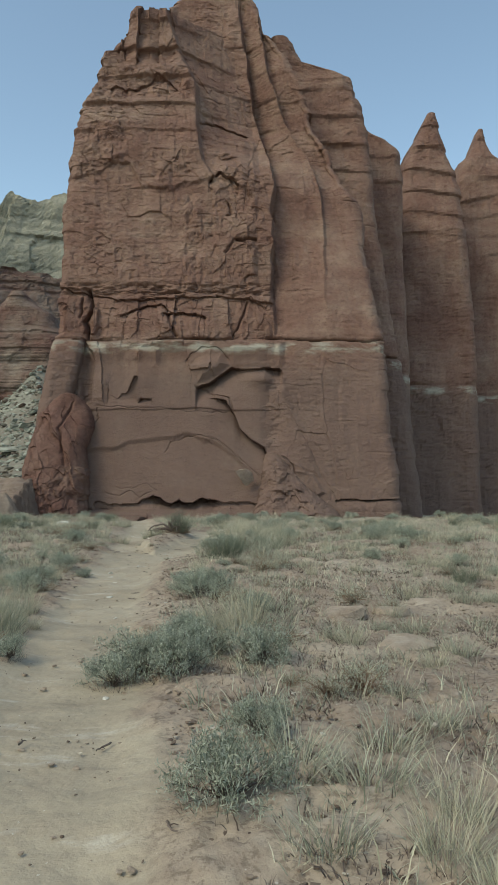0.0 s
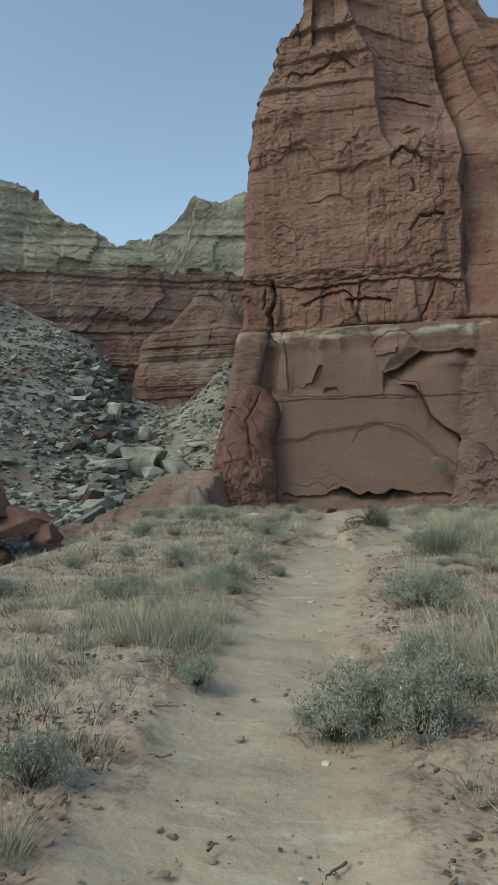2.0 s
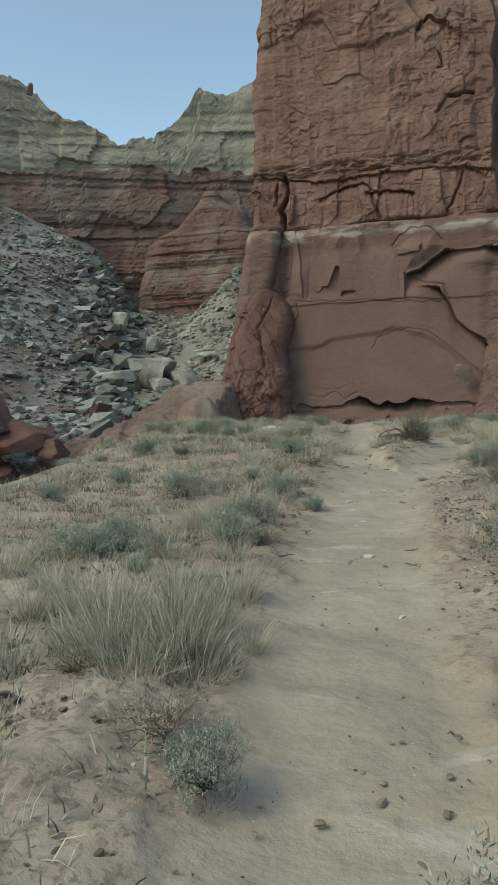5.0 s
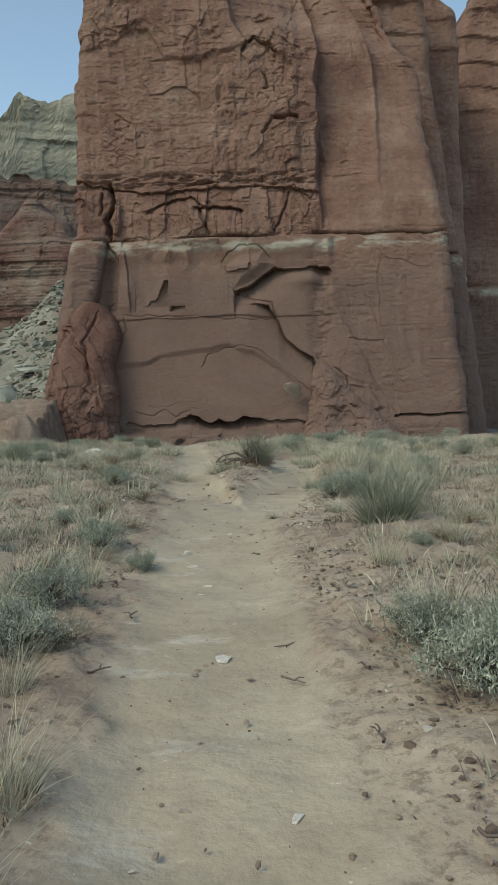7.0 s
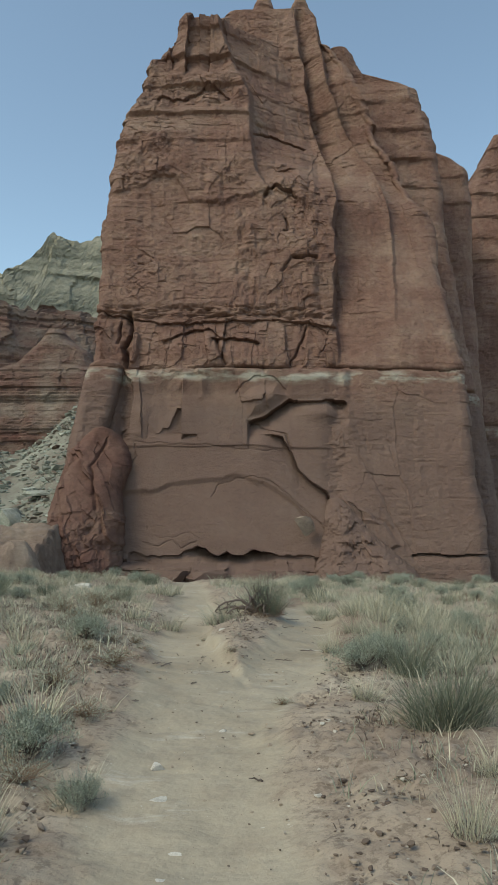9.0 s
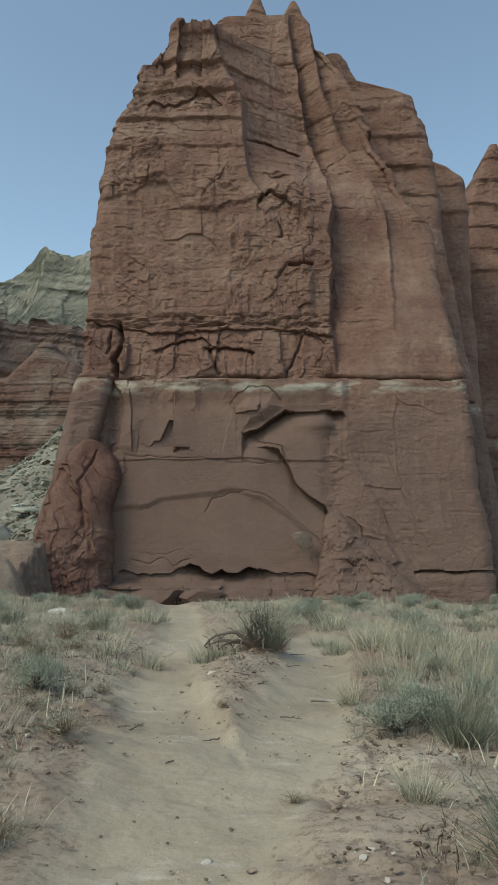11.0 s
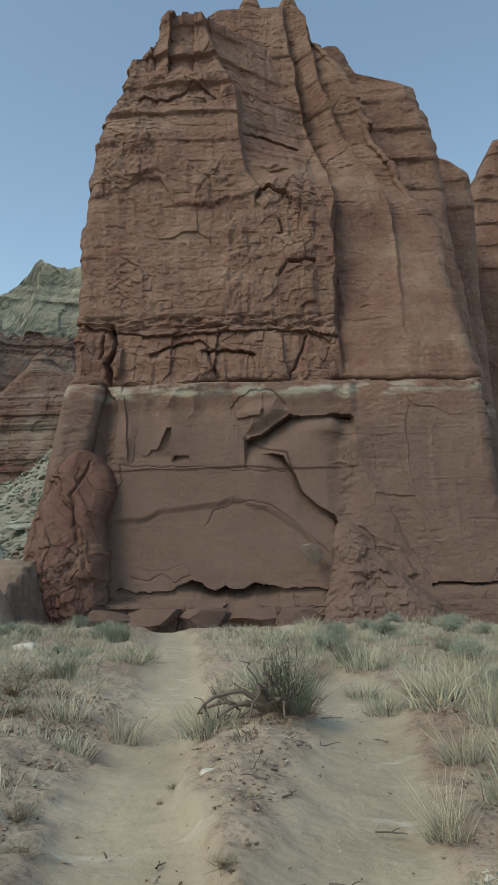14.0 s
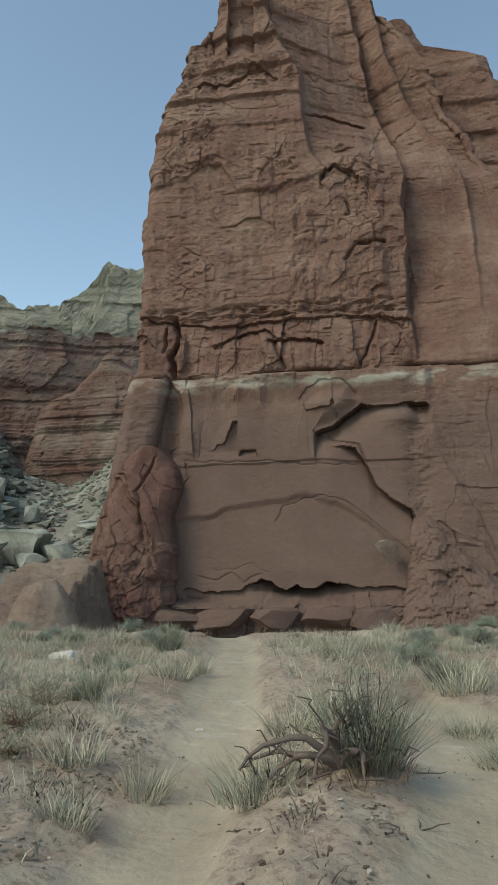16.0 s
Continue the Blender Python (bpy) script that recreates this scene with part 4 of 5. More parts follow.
for name, seed, x, y, z, size, sx, sy, szz, rz, mat, label in (
        ("boulder", 11, -33.3, 80.5, 3.2, 3.1, 1.0, 0.8, 0.85, 0.3, grey_rock, "large flat-topped grey-green boulder on the talus"),
        ("boulder", 12, -28.9, 79.3, 1.6, 2.3, 1.0, 0.8, 0.62, -0.4, grey_rock, "wedge-shaped grey-green boulder with a red-brown side"),
        ("boulder", 13, -35.0, 76.0, -0.6, 3.3, 1.0, 0.6, 0.33, 0.45, grey_rock, "long low slab of grey-green stone at the slope's foot"),
        ("boulder", 14, -31.4, 77.5, 1.0, 1.5, 1.0, 0.9, 0.7, 0.9, grey_rock, "grey-green boulder under the large flat one"),
        ("boulder", 15, -40.3, 75.2, -1.6, 1.2, 1.0, 0.9, 0.7, 0.2, grey_rock, "pale squarish boulder in the gully"),
        ("boulder", 16, -28.2, 86.5, 5.6, 1.7, 1.0, 0.7, 0.3, 0.1, grey_rock, "flat pale slab lying on the rubble"),
        ("boulder", 17, -36.5, 88.0, 6.0, 1.5, 1.0, 0.8, 0.6, 1.1, grey_rock, "grey-green boulder among rubble"),
        ("boulder", 18, -39.5, 96.0, 11.0, 1.8, 1.0, 0.8, 0.8, 1.9, grey_rock, "pale boulder high on the slope"),
        ("boulder", 19, -44.5, 97.0, 14.0, 2.0, 1.0, 0.7, 1.0, 2.4, grey_rock, "upright pale boulder high on the slope"),
        ("boulder", 20, -31.0, 45.0, -2.0, 1.6, 1.3, 0.8, 0.6, 0.3, red_lower, "dark red block at the gully's edge"),
        ("red_outcrop", 22, -33.5, 44.0, 1.2, 3.6, 1.0, 0.8, 1.1, 0.5, red_lower, "dark red weathered outcrop above the gully"),
        ("red_outcrop", 23, -30.2, 43.0, 0.2, 2.4, 1.3, 0.8, 0.7, 1.5, red_lower, "dark red weathered outcrop above the gully"),
        ("boulder", 21, -24.5, 46.5, -3.4, 0.8, 1.0, 0.9, 0.8, 1.3, red_lower, "rounded dark red boulder in the gully")):
    h = float(ground_z(x, y))
    ob = tagged(new(name, rock_mesh(name, seed, mat, 4 if size > 2 else 2, sx, sy, szz)), label, "boulder")
    ob.matrix_world = pose(x, y, h + size * szz * (0.62 if name == "boulder" else 0.25), 4, -5, math.degrees(rz)) @ Matrix.Scale(size, 4)

hoodoo = tagged(new("hoodoo", rock_mesh("hoodoo", 51, banded_rock, 2, 0.35, 0.35, 1.0, 8, 0.8)), "small red rock spire on the rim of the far cliff", "rock formation")
hoodoo.matrix_world = pose(-66.3, 113.0, 49.9, 0, 12, 0) @ Matrix.Scale(1.3, 4)
for k, (x, y, z, w, h) in enumerate(((-31.6, 45.5, 0.2, 2.6, 2.2), (-28.6, 46.5, -0.9, 2.2, 1.3), (-33.6, 47.5, 0.9, 2.8, 2.0), (-26.6, 47.0, -1.7, 1.3, 0.8))):
    ob = tagged(new("red_outcrop", rock_mesh("red_outcrop", 52 + k, red_lower, 4, 1.0, 0.8, h / w, 12, 0.75, 0.06)), "dark red crumbling outcrop above the gully", "rock formation")
    ob.matrix_world = pose(x, y, z - 0.6, 5, -6, 40 * k) @ Matrix.Scale(w, 4)

# blocks and debris against the fin's foot
part("leaning_slab", rock_mesh("leaning_slab", 31, buff_rock, 2, 0.9, 0.5, 1.9, 14, 0.5), fin, "pale slab leaning on the wall")
lean_slab = bpy.data.objects["leaning_slab"]
lean_slab.matrix_basis = pose(-0.4 + 5, 56.5 - 64, 1.9 + 2.6, 12, -28, 20) @ Matrix.Scale(0.65, 4)
for k, (x, w) in enumerate(((-12.3, 1.3), (-9.6, 1.6), (-6.4, 1.5), (-3.6, 1.3), (-1.3, 1.2))):
    ob = part("base_block", rock_mesh("base_block", 40 + k, red_rock, 2, w, 0.9, 0.75, 7, 0.75), fin)
    ob.matrix_basis = pose(x + 5, 55.6 - 64, -1.75 + 2.6, 0, 3 * (-1) ** k, 6 * k)


def debris(x, y, z):
    return 0.25 * fbm(x / 1.1, y / 1.1, z / 1.1, 5, 330) + 0.22 * facets(x / 0.9, z / 0.6 + y, 12, 0.9) + 0.12 * facets(x / 0.35, z / 0.25 + y, 13)


part("debris_cone", loft("debris_cone", ((-4, -0.2, 8.5), (-1, 0.4, 6.8), (1, 0.9, 4.6), (2.5, 1.0, 3.4), (3.6, 1.3, 2.2)), 55.3, 0.5, 5, debris, red_rock, r=1.6, ds=0.12, dz=0.12), fin, "crumbled debris against the wall")


# ---- plants ----
def blades(n, spread, length, width, droop, r, lean=0.5, segs=3, stiff=1.6, base=0.0):
    """Thin tapering blades of grass growing out of a tuft."""
    a = r.uniform(0, 2 * np.pi, n)
    d = spread * np.sqrt(r.uniform(0, 1, n))
    bx, by = d * np.cos(a), d * np.sin(a)
    out = a + r.normal(0, 0.7, n)
    ln = length * r.uniform(0.45, 1.1, n)
    tilt = np.abs(r.normal(0, lean, n)) + 0.35 * d / spread
    w = width * r.uniform(0.6, 1.3, n)
    t = np.linspace(0, 1, segs + 1)
    ang = tilt[:, None] + droop * r.uniform(0.3, 1.4, n)[:, None] * t[None] ** stiff
    step = ln[:, None] / segs
    hx = np.concatenate([np.zeros((n, 1)), np.cumsum(np.sin(ang[:, :-1]) * step, 1)], 1)
    hz = np.concatenate([np.zeros((n, 1)), np.cumsum(np.cos(ang[:, :-1]) * step, 1)], 1)
    face = r.uniform(0, np.pi, n)
    ww = w[:, None] * (1 - 0.85 * t[None] ** 1.5) / 2
    X, Y = bx[:, None] + hx * np.cos(out)[:, None], by[:, None] + hx * np.sin(out)[:, None]
    wx, wy = ww * np.cos(face)[:, None], ww * np.sin(face)[:, None]
    Z = np.maximum(hz, 0.01) + base - 0.02 * (t[None] == 0)
    v = np.stack([np.stack([X - wx, Y - wy, Z], -1), np.stack([X + wx, Y + wy, Z], -1)], 2)
    v = v.reshape(-1, 3)
    i, j = np.meshgrid(np.arange(n), np.arange(segs), indexing="ij")
    k = (i * (segs + 1) + j) * 2
    f = np.stack([k, k + 1, k + 3, k + 2], -1).reshape(-1, 4)
    return v, f


def leaves(centres, per, size, r, up=0.5):
    """Small narrow leaves round the ends of twigs."""
    n = len(centres) * per
    c = np.repeat(centres, per, 0) + r.normal(0, size * 1.1, (n, 3))
    d = r.normal(size=(n, 3)) + (0, 0, up * 2)
    d /= np.linalg.norm(d, axis=1)[:, None]
    s = np.cross(d, r.normal(size=(n, 3)))
    s /= np.linalg.norm(s, axis=1)[:, None]
    ln, w = size * r.uniform(0.7, 1.5, n)[:, None], size * 0.11
    v = np.stack([c, c + d * ln * 0.5 + s * w, c + d * ln, c + d * ln * 0.5 - s * w], 1).reshape(-1, 3)
    v[:, 2] = np.maximum(v[:, 2], 0.01)
    return v, np.arange(n * 4).reshape(-1, 4)


def tube(points, radii, sides=5):
    p = np.asarray(points, float)
    t = np.gradient(p, axis=0)
    t /= np.linalg.norm(t, axis=1)[:, None] + 1e-9
    a = np.cross(t, (0.31, 0.2, 0.93))
    a /= np.linalg.norm(a, axis=1)[:, None] + 1e-9
    b = np.cross(t, a)
    th = np.linspace(0, 2 * np.pi, sides, endpoint=False)
    rr = np.asarray(radii, float)[:, None, None]
    v = p[:, None] + rr * (a[:, None] * np.cos(th)[None, :, None] + b[:, None] * np.sin(th)[None, :, None])
    return v.reshape(-1, 3), grid_faces(len(p), sides, wrap=True)


def joined(name, pieces, mat, smooth=True):
    vs, fs, n = [], [], 0
    for v, f in pieces:
        vs.append(v)
        fs.append(f + n)
        n += len(v)
    return mesh_from(name, np.concatenate(vs), np.concatenate(fs), mat, smooth)


def twigs(n, height, spread, r, thick=0.006, steps=5, bend=0.25):
    out, ends = [], []
    for _ in range(n):
        a, lean = r.uniform(0, 6.28), r.uniform(0.1, 1.0)
        p = np.zeros((steps, 3))
        d = np.array([np.cos(a) * lean, np.sin(a) * lean, 1.0])
        ln = height * r.uniform(0.6, 1.1)
        for k in range(1, steps):
            d = d / np.linalg.norm(d) + r.normal(0, bend, 3)
            p[k] = p[k - 1] + d / np.linalg.norm(d) * ln / (steps - 1) * np.array([spread / height, spread / height, 1])
        p[:, 2] = np.maximum(p[:, 2], 0.005)
        out.append(tube(p, np.linspace(thick, thick * 0.35, steps), 3))
        ends += [p[-1], p[-2] * 0.5 + p[-1] * 0.5, p[-2]]
    return out, np.array(ends)


def parked(name, label, category, group):
    """A plant to copy: an empty at its root, standing at the origin until it is placed."""
    return thing(name, 0, 0, 0, label=label, category=category, group=group)


def make_grass(kind, seed):
    r = np.random.default_rng(seed)
    spec = {
        "straw": (150, 0.13, 0.42, 0.0042, 0.7, 0.34, straw, green_grass, "pale straw-coloured bunchgrass tuft on sandy soil"),
        "grey": (170, 0.16, 0.26, 0.0045, 0.9, 0.5, green_grass, straw, "low grey-green bunchgrass tuft on sandy soil"),
        "far": (90, 0.22, 0.36, 0.010, 0.7, 0.38, straw, green_grass, "yellowed bunchgrass tuft near the crest"),
        "low": (110, 0.15, 0.13, 0.005, 1.0, 0.8, green_grass, dry_stem, "small low dry grass tuft")}[kind]
    n, spread, ln, w, droop, lean, m1, m2, label = spec
    ob = parked("grass_tuft", label, "grass", "grass tufts beside the trail")
    part("foliage", joined("foliage", [blades(n, spread, ln, w, droop, r, lean)], m1, False), ob)
    part("dead_foliage", joined("dead_foliage", [blades(n // 2, spread * 1.1, ln * 0.6, w, droop * 1.4, r, lean * 1.5)], m2, False), ob)
    # dead mat at the root; its dark colour also serves as contact shade
    part("dead_base", joined("dead_base", [blades(90, spread * 1.15, 0.09 if ln > 0.2 else 0.05, 0.006, 0.9, r, 1.2, segs=2)], dead_wood, False), ob, "dark brown matted dead base, also standing in for contact shade")
    return ob


def make_sage(seed, n=46, height=0.34, spread=0.5, leaf=0.028, mat=None, label="grey-green sagebrush with fine silvery leaves", per=46):
    r = np.random.default_rng(seed)
    ob = parked("sagebrush", label, "shrub", "shrubs beside the trail")
    tw, ends = twigs(n, height, spread, r)
    part("branchwork", joined("branchwork", tw, dead_wood), ob)
    part("foliage", joined("foliage", [leaves(ends, per, leaf, r), blades(70, spread * 0.5, height * 0.9, 0.004, 0.4, r, 0.6)], mat or sage_leaf, False), ob)
    # dead leaf mat, dark so that it also shades the foot of the bush
    part("dead_base", joined("dead_base", [blades(150, spread * 0.55, 0.11, 0.006, 0.9, r, 1.2, segs=2)], dead_wood, False), ob, "dark brown matted dead base, also standing in for contact shade")
    return ob


def make_broom(seed, label="dense dark green broom-like shrub on pale sand"):
    r = np.random.default_rng(seed)
    ob = parked("broom_shrub", label, "shrub", "shrubs beside the trail")
    part("foliage", joined("foliage", [blades(520, 0.2, 0.5, 0.0055, 0.25, r, 0.5)], dark_leaf, False), ob)
    part("dead_foliage", joined("dead_foliage", [blades(130, 0.26, 0.3, 0.005, 0.5, r, 0.7)], straw, False), ob)
    return ob


def make_dry(seed):
    r = np.random.default_rng(seed)
    ob = parked("dry_shrub", "low dry red-brown twiggy shrub", "shrub", "shrubs beside the trail")
    tw, ends = twigs(60, 0.2, 0.34, r, 0.004, 5, 0.4)
    part("branchwork", joined("branchwork", tw, dry_stem), ob)
    part("foliage", joined("foliage", [leaves(ends, 5, 0.02, r), blades(60, 0.2, 0.18, 0.004, 0.6, r, 0.8)], green_grass, False), ob)
    return ob


def fallen_twig(x, y, ln, seed):
    r = np.random.default_rng(seed)
    t = np.linspace(0, 1, 7)
    p = np.stack([ln * (t - 0.5), 0.12 * ln * r.normal(0, 1, 7).cumsum() * 0.5, 0.012 + 0.01 * r.uniform(0, 1, 7)], -1)
    side = np.stack([p[3] + (0, 0, 0), p[3] + (0.12 * ln, 0.14 * ln, 0.012), p[3] + (0.2 * ln, 0.3 * ln, 0.006)])
    ob = new("twig", joined("twig", [tube(p, np.linspace(0.007, 0.003, 7), 5), tube(side, (0.004, 0.003, 0.002), 4)], dead_wood))
    ob.matrix_world = pose(x, y, float(ground_z(x, y)) + 0.004, 0, 0, r.uniform(0, 360))
    tagged(ob, "short crooked dry twig lying on the sand", "twig", "fallen twigs on the trail")


protos = {
    "straw": [make_grass("straw", 50 + k) for k in range(4)],
    "grey": [make_grass("grey", 60 + k) for k in range(4)],
    "far": [make_grass("far", 70 + k) for k in range(4)],
    "low": [make_grass("low", 80 + k) for k in range(3)],
    "sage": [make_sage(90 + k) for k in range(4)],
    "broom": [make_broom(100 + k) for k in range(2)],
    "dry": [make_dry(110 + k) for k in range(3)]}
used = set()


def plant_at(kind, x, y, size=1.0, dz=0.0):
    k = int(rng.integers(len(protos[kind])))
    src = protos[kind][k]
    m = pose(x, y, float(ground_z(x, y)) + dz, rng.uniform(-6, 6), rng.uniform(-6, 6), rng.uniform(0, 360)) @ Matrix.Diagonal((size, size, size * rng.uniform(0.85, 1.2), 1))
    if (kind, k) not in used:
        used.add((kind, k))
        later.append((src, m))
        return
    copy_thing(src, m)


later = []

for x, y, w in ((-0.8, 5.7, 0.6), (-0.55, 5.5, 0.5), (-0.5, 6.1, 0.5), (-2.15, 4.4, 0.35), (-0.1, 3.3, 0.5), (0.25, 3.6, 0.5), (0.55, 3.4, 0.5), (0.75, 3.9, 0.45), (0.3, 2.9, 0.4), (0.05, 4.1, 0.35),
                (-2.0, 6.2, 0.3), (-0.65, 9.1, 0.55), (-0.45, 9.4, 0.45), (-3.2, 12.7, 0.45), (-0.8, 9.7, 0.45), (-0.75, 15.9, 0.55), (-0.5, 16.2, 0.5), (-0.4, 11.8, 0.2), (-2.7, 12.0, 0.25),
                (0.1, 8.2, 0.4), (1.3, 5.4, 0.4), (1.1, 4.3, 0.35), (-3.9, 9.0, 0.5), (-4.4, 12.5, 0.6), (-1.0, 5.5, 0.4), (-0.6, 5.9, 0.5), (1.6, 5.9, 0.5), (1.5, 3.4, 0.6), (1.9, 4.6, 0.6), (-3.1, 4.9, 0.5)):
    if y < 4.7 and x > 0.2:
        plant_at("grey", x, y, w / 0.44)
    elif not (x > 1.2 and y < 6):
        plant_at("sage", x, y, w / 0.6)
for x, y, w in ((-0.35, 7.2, 0.5), (0.0, 7.4, 0.5), (-0.1, 6.9, 0.45), (-0.5, 7.6, 0.4), (-0.7, 9.9, 0.45), (1.0, 4.9, 0.25), (0.75, 2.8, 0.35), (0.9, 3.1, 0.3), (-2.5, 8.3, 0.5), (-2.7, 8.0, 0.5), (-2.9, 8.4, 0.5),
                (-3.3, 7.8, 0.5), (-3.5, 7.6, 0.4), (-2.7, 6.0, 0.3), (-1.95, 3.9, 0.32), (-3.2, 10.2, 0.45), (-2.55, 7.7, 0.45), (-2.45, 7.35, 0.5), (-2.2, 7.5, 0.3), (-2.4, 6.5, 0.3),
                (-3.2, 10.5, 0.4), (-0.9, 14.2, 0.35), (-0.5, 17.6, 0.5), (-0.3, 18.1, 0.5), (-0.6, 18.5, 0.45), (-1.0, 17.2, 0.4), (-2.95, 7.2, 0.5), (-3.2, 6.9, 0.45), (-3.7, 8.2, 0.5), (-3.9, 7.4, 0.5), (-4.2, 8.4, 0.5), (-3.5, 6.2, 0.4), (-3.3, 9.1, 0.5), (-2.8, 9.2, 0.4), (-4.5, 9.6, 0.5), (-3.0, 5.6, 0.35), (-3.6, 10.6, 0.5), (-3.0, 11.4, 0.4)):
    plant_at("straw" if rng.uniform() < 0.6 else "grey", x, y, w / (0.42 if x > -1.6 else 0.52))
for x, y, w in ((0.3, 20.2, 0.5), (0.7, 20.6, 0.5), (0.0, 20.6, 0.5), (-0.4, 20.3, 0.55), (-0.1, 21.2, 0.5), (-4.1, 20.4, 0.4), (-4.2, 24.8, 0.5), (-4.3, 24.2, 0.5), (-3.5, 20.2, 0.35), (-2.2, 26.6, 0.5), (-1.8, 27.2, 0.5),
                (-1.4, 26.8, 0.45), (-0.8, 23.4, 0.5), (-3.7, 19.3, 0.35), (-2.5, 21.2, 0.4), (-2.2, 21.6, 0.45), (-3.4, 13.4, 0.4), (-1.9, 20.9, 0.45)):
    plant_at("far", x, y, w / 0.42)
for x, y, w in ((-0.3, 15.7, 0.55), (-0.5, 13.2, 0.8), (-0.35, 13.3, 0.65), (3.3, 11.3, 0.5), (-7.6, 22.9, 0.8)):
    plant_at("broom", x, y, w / 0.72)
for x, y in ((-2.85, 6.9), (-3.3, 8.9), (-2.75, 9.9), (-3.2, 11.0), (-4.9, 22.5), (-5.6, 23.2), (-5.9, 21.8), (-6.2, 22.6), (-4.9, 19.8), (-0.35, 9.4), (-0.2, 8.8), (0.2, 9.8), (-0.3, 6.2), (0.3, 6.6), (-0.9, 6.9), (-3.1, 12.2), (-3.4, 11.8), (-3.1, 13.6), (-3.6, 14.4), (-3.3, 15.4), (-3.8, 16.2), (-3.7, 17.0), (-0.2, 12.0), (0.3, 13.0), (0.1, 14.2), (0.0, 16.6), (-0.5, 17.0)):
    plant_at("dry", x, y, rng.uniform(0.6, 1.1))
for x, y, w in ((-2.25, 6.45, 0.5), (0.5, 4.9, 0.4), (0.3, 5.1, 0.3), (0.6, 12.4, 0.5), (-1.6, 14.4, 0.26), (-3.5, 17.4, 0.4), (-2.2, 16.6, 0.22), (-5.0, 21.3, 0.8), (-4.6, 20.4, 0.6), (-5.4, 20.6, 0.8), (-3.3, 16.9, 0.3),
                (-2.7, 18.3, 0.18), (-5.2, 22.3, 0.8), (1.3, 9.2, 0.6), (1.7, 8.8, 0.5)):
    plant_at("dry", x, y, w / 0.6)

for x, y, s in ((0.0, 21.0, 1.2), (0.3, 20.2, 1.3), (-0.1, 19.6, 1.2), (0.5, 19.2, 1.3), (0.2, 18.6, 1.2), (0.9, 19.9, 1.3), (0.8, 18.5, 1.2), (-0.3, 20.6, 1.1), (0.7, 21.2, 1.3), (1.2, 19.3, 1.2), (0.4, 17.9, 1.1), (-0.4, 21.4, 1.1),
                (-2.5, 7.3, 1.1), (-2.7, 7.6, 1.1), (-2.45, 7.65, 1.0), (-2.85, 7.25, 1.1), (-3.0, 7.7, 1.1), (-3.3, 10.7, 1.2), (-3.4, 10.4, 1.0)):
    plant_at("straw", x, y, s)
for x, y, s in ((-0.3, 16.3, 1.5), (0.0, 16.8, 1.5), (0.2, 16.1, 1.4), (-0.4, 17.0, 1.3), (0.5, 16.7, 1.5), (0.4, 17.4, 1.5), (0.8, 17.2, 1.5), (-2.35, 7.1, 1.2), (-2.6, 7.0, 1.1), (-0.9, 20.6, 1.2), (-1.0, 21.6, 1.2), (-2.75, 12.1, 0.8)):
    plant_at("grey", x, y, s)

# the rest of the cover, thinner on the bare ground beside the trail
crowd = {"far": [], "dry": []}


def scatter(count, y0, y1):
    placed = 0
    while placed < count:
        u = rng.uniform()
        x = rng.uniform(-11, -1) if u < 0.45 else rng.uniform(-1, 13)
        y = rng.uniform(y0, y1)
        g = float(trail_gap(x, y))
        dense = float(fbm(x / 2.0, y / 2.0, 0, 2, 90)) * 0.5 + 0.55
        if g < 0.85 or (g < 1.5 and rng.uniform() > 0.3) or rng.uniform() > dense * 1.2:
            continue
        if 12.5 < y < 21 and 0 < x + 1.9 < 1.9 and rng.uniform() > 0.12:
            continue
        placed += 1
        if (x < -2.4 and 14 < y < 26 and rng.uniform() < 0.55) or (x > 0.2 and y < 9 and rng.uniform() < 0.5):
            continue
        yield x, y, rng.uniform()


for x, y, v in scatter(470, 2.0, 14):
    if abs(x) > 0.55 * y + 2.5:
        continue
    kind, s = ("grey", rng.uniform(0.6, 1.2)) if v < 0.42 else ("straw", rng.uniform(0.45, 0.85)) if v < 0.6 else ("low", rng.uniform(0.7, 1.4)) if v < 0.74 else ("sage", rng.uniform(0.35, 0.9)) if v < 0.9 else ("dry", rng.uniform(0.6, 1.3))
    plant_at(kind, x, y, s)
for x, y, v in scatter(1150, 14, 31):
    if v < 0.09:
        plant_at("sage", x, y, rng.uniform(0.4, 1.0))
    elif v < 0.12:
        plant_at("broom", x, y, rng.uniform(0.4, 0.8))
    else:
        crowd["far" if v < 0.78 else "dry"].append((x, y, rng.uniform(0.5, 1.0)))


def crowded(name, kinds, spots, mat, label):
    """Plants past counting, joined: spots are (x, y, size)."""
    p = np.array(spots)
    z = ground_z(p[:, 0], p[:, 1])
    out, faces, n = [], [], 0
    for (x, y, s), h in zip(spots, z):
        v, f = kinds[int(rng.integers(len(kinds)))]
        out.append(turn_z(v * s, rng.uniform(0, 6.28)) + (x, y, h))
        faces.append(f + n)
        n += len(v)
    ob = new(name, mesh_from(name, np.concatenate(out), np.concatenate(faces), mat, smooth=False))
    return tagged(ob, label, "grass", kind="stuff")


r3 = np.random.default_rng(33)
crowded("green_crest_grass", [blades(80, 0.2, 0.24, 0.010, 0.9, r3, 0.6) for _ in range(9)], crowd["far"][::2], green_grass, "low grey-green bunchgrass spread over the crest")
crowded("crest_grass", [blades(70, 0.17, 0.32, 0.010, 0.8, r3, 0.45) for _ in range(9)], crowd["far"][1::2], straw, "yellow-grey bunchgrass spread over the crest")
crowded("low_brush", [blades(80, 0.28, 0.2, 0.010, 0.8, r3, 0.9) for _ in range(6)], crowd["dry"], dry_stem, "low brown dead brush among the grass")
for src, m in later:
    src.matrix_basis = m


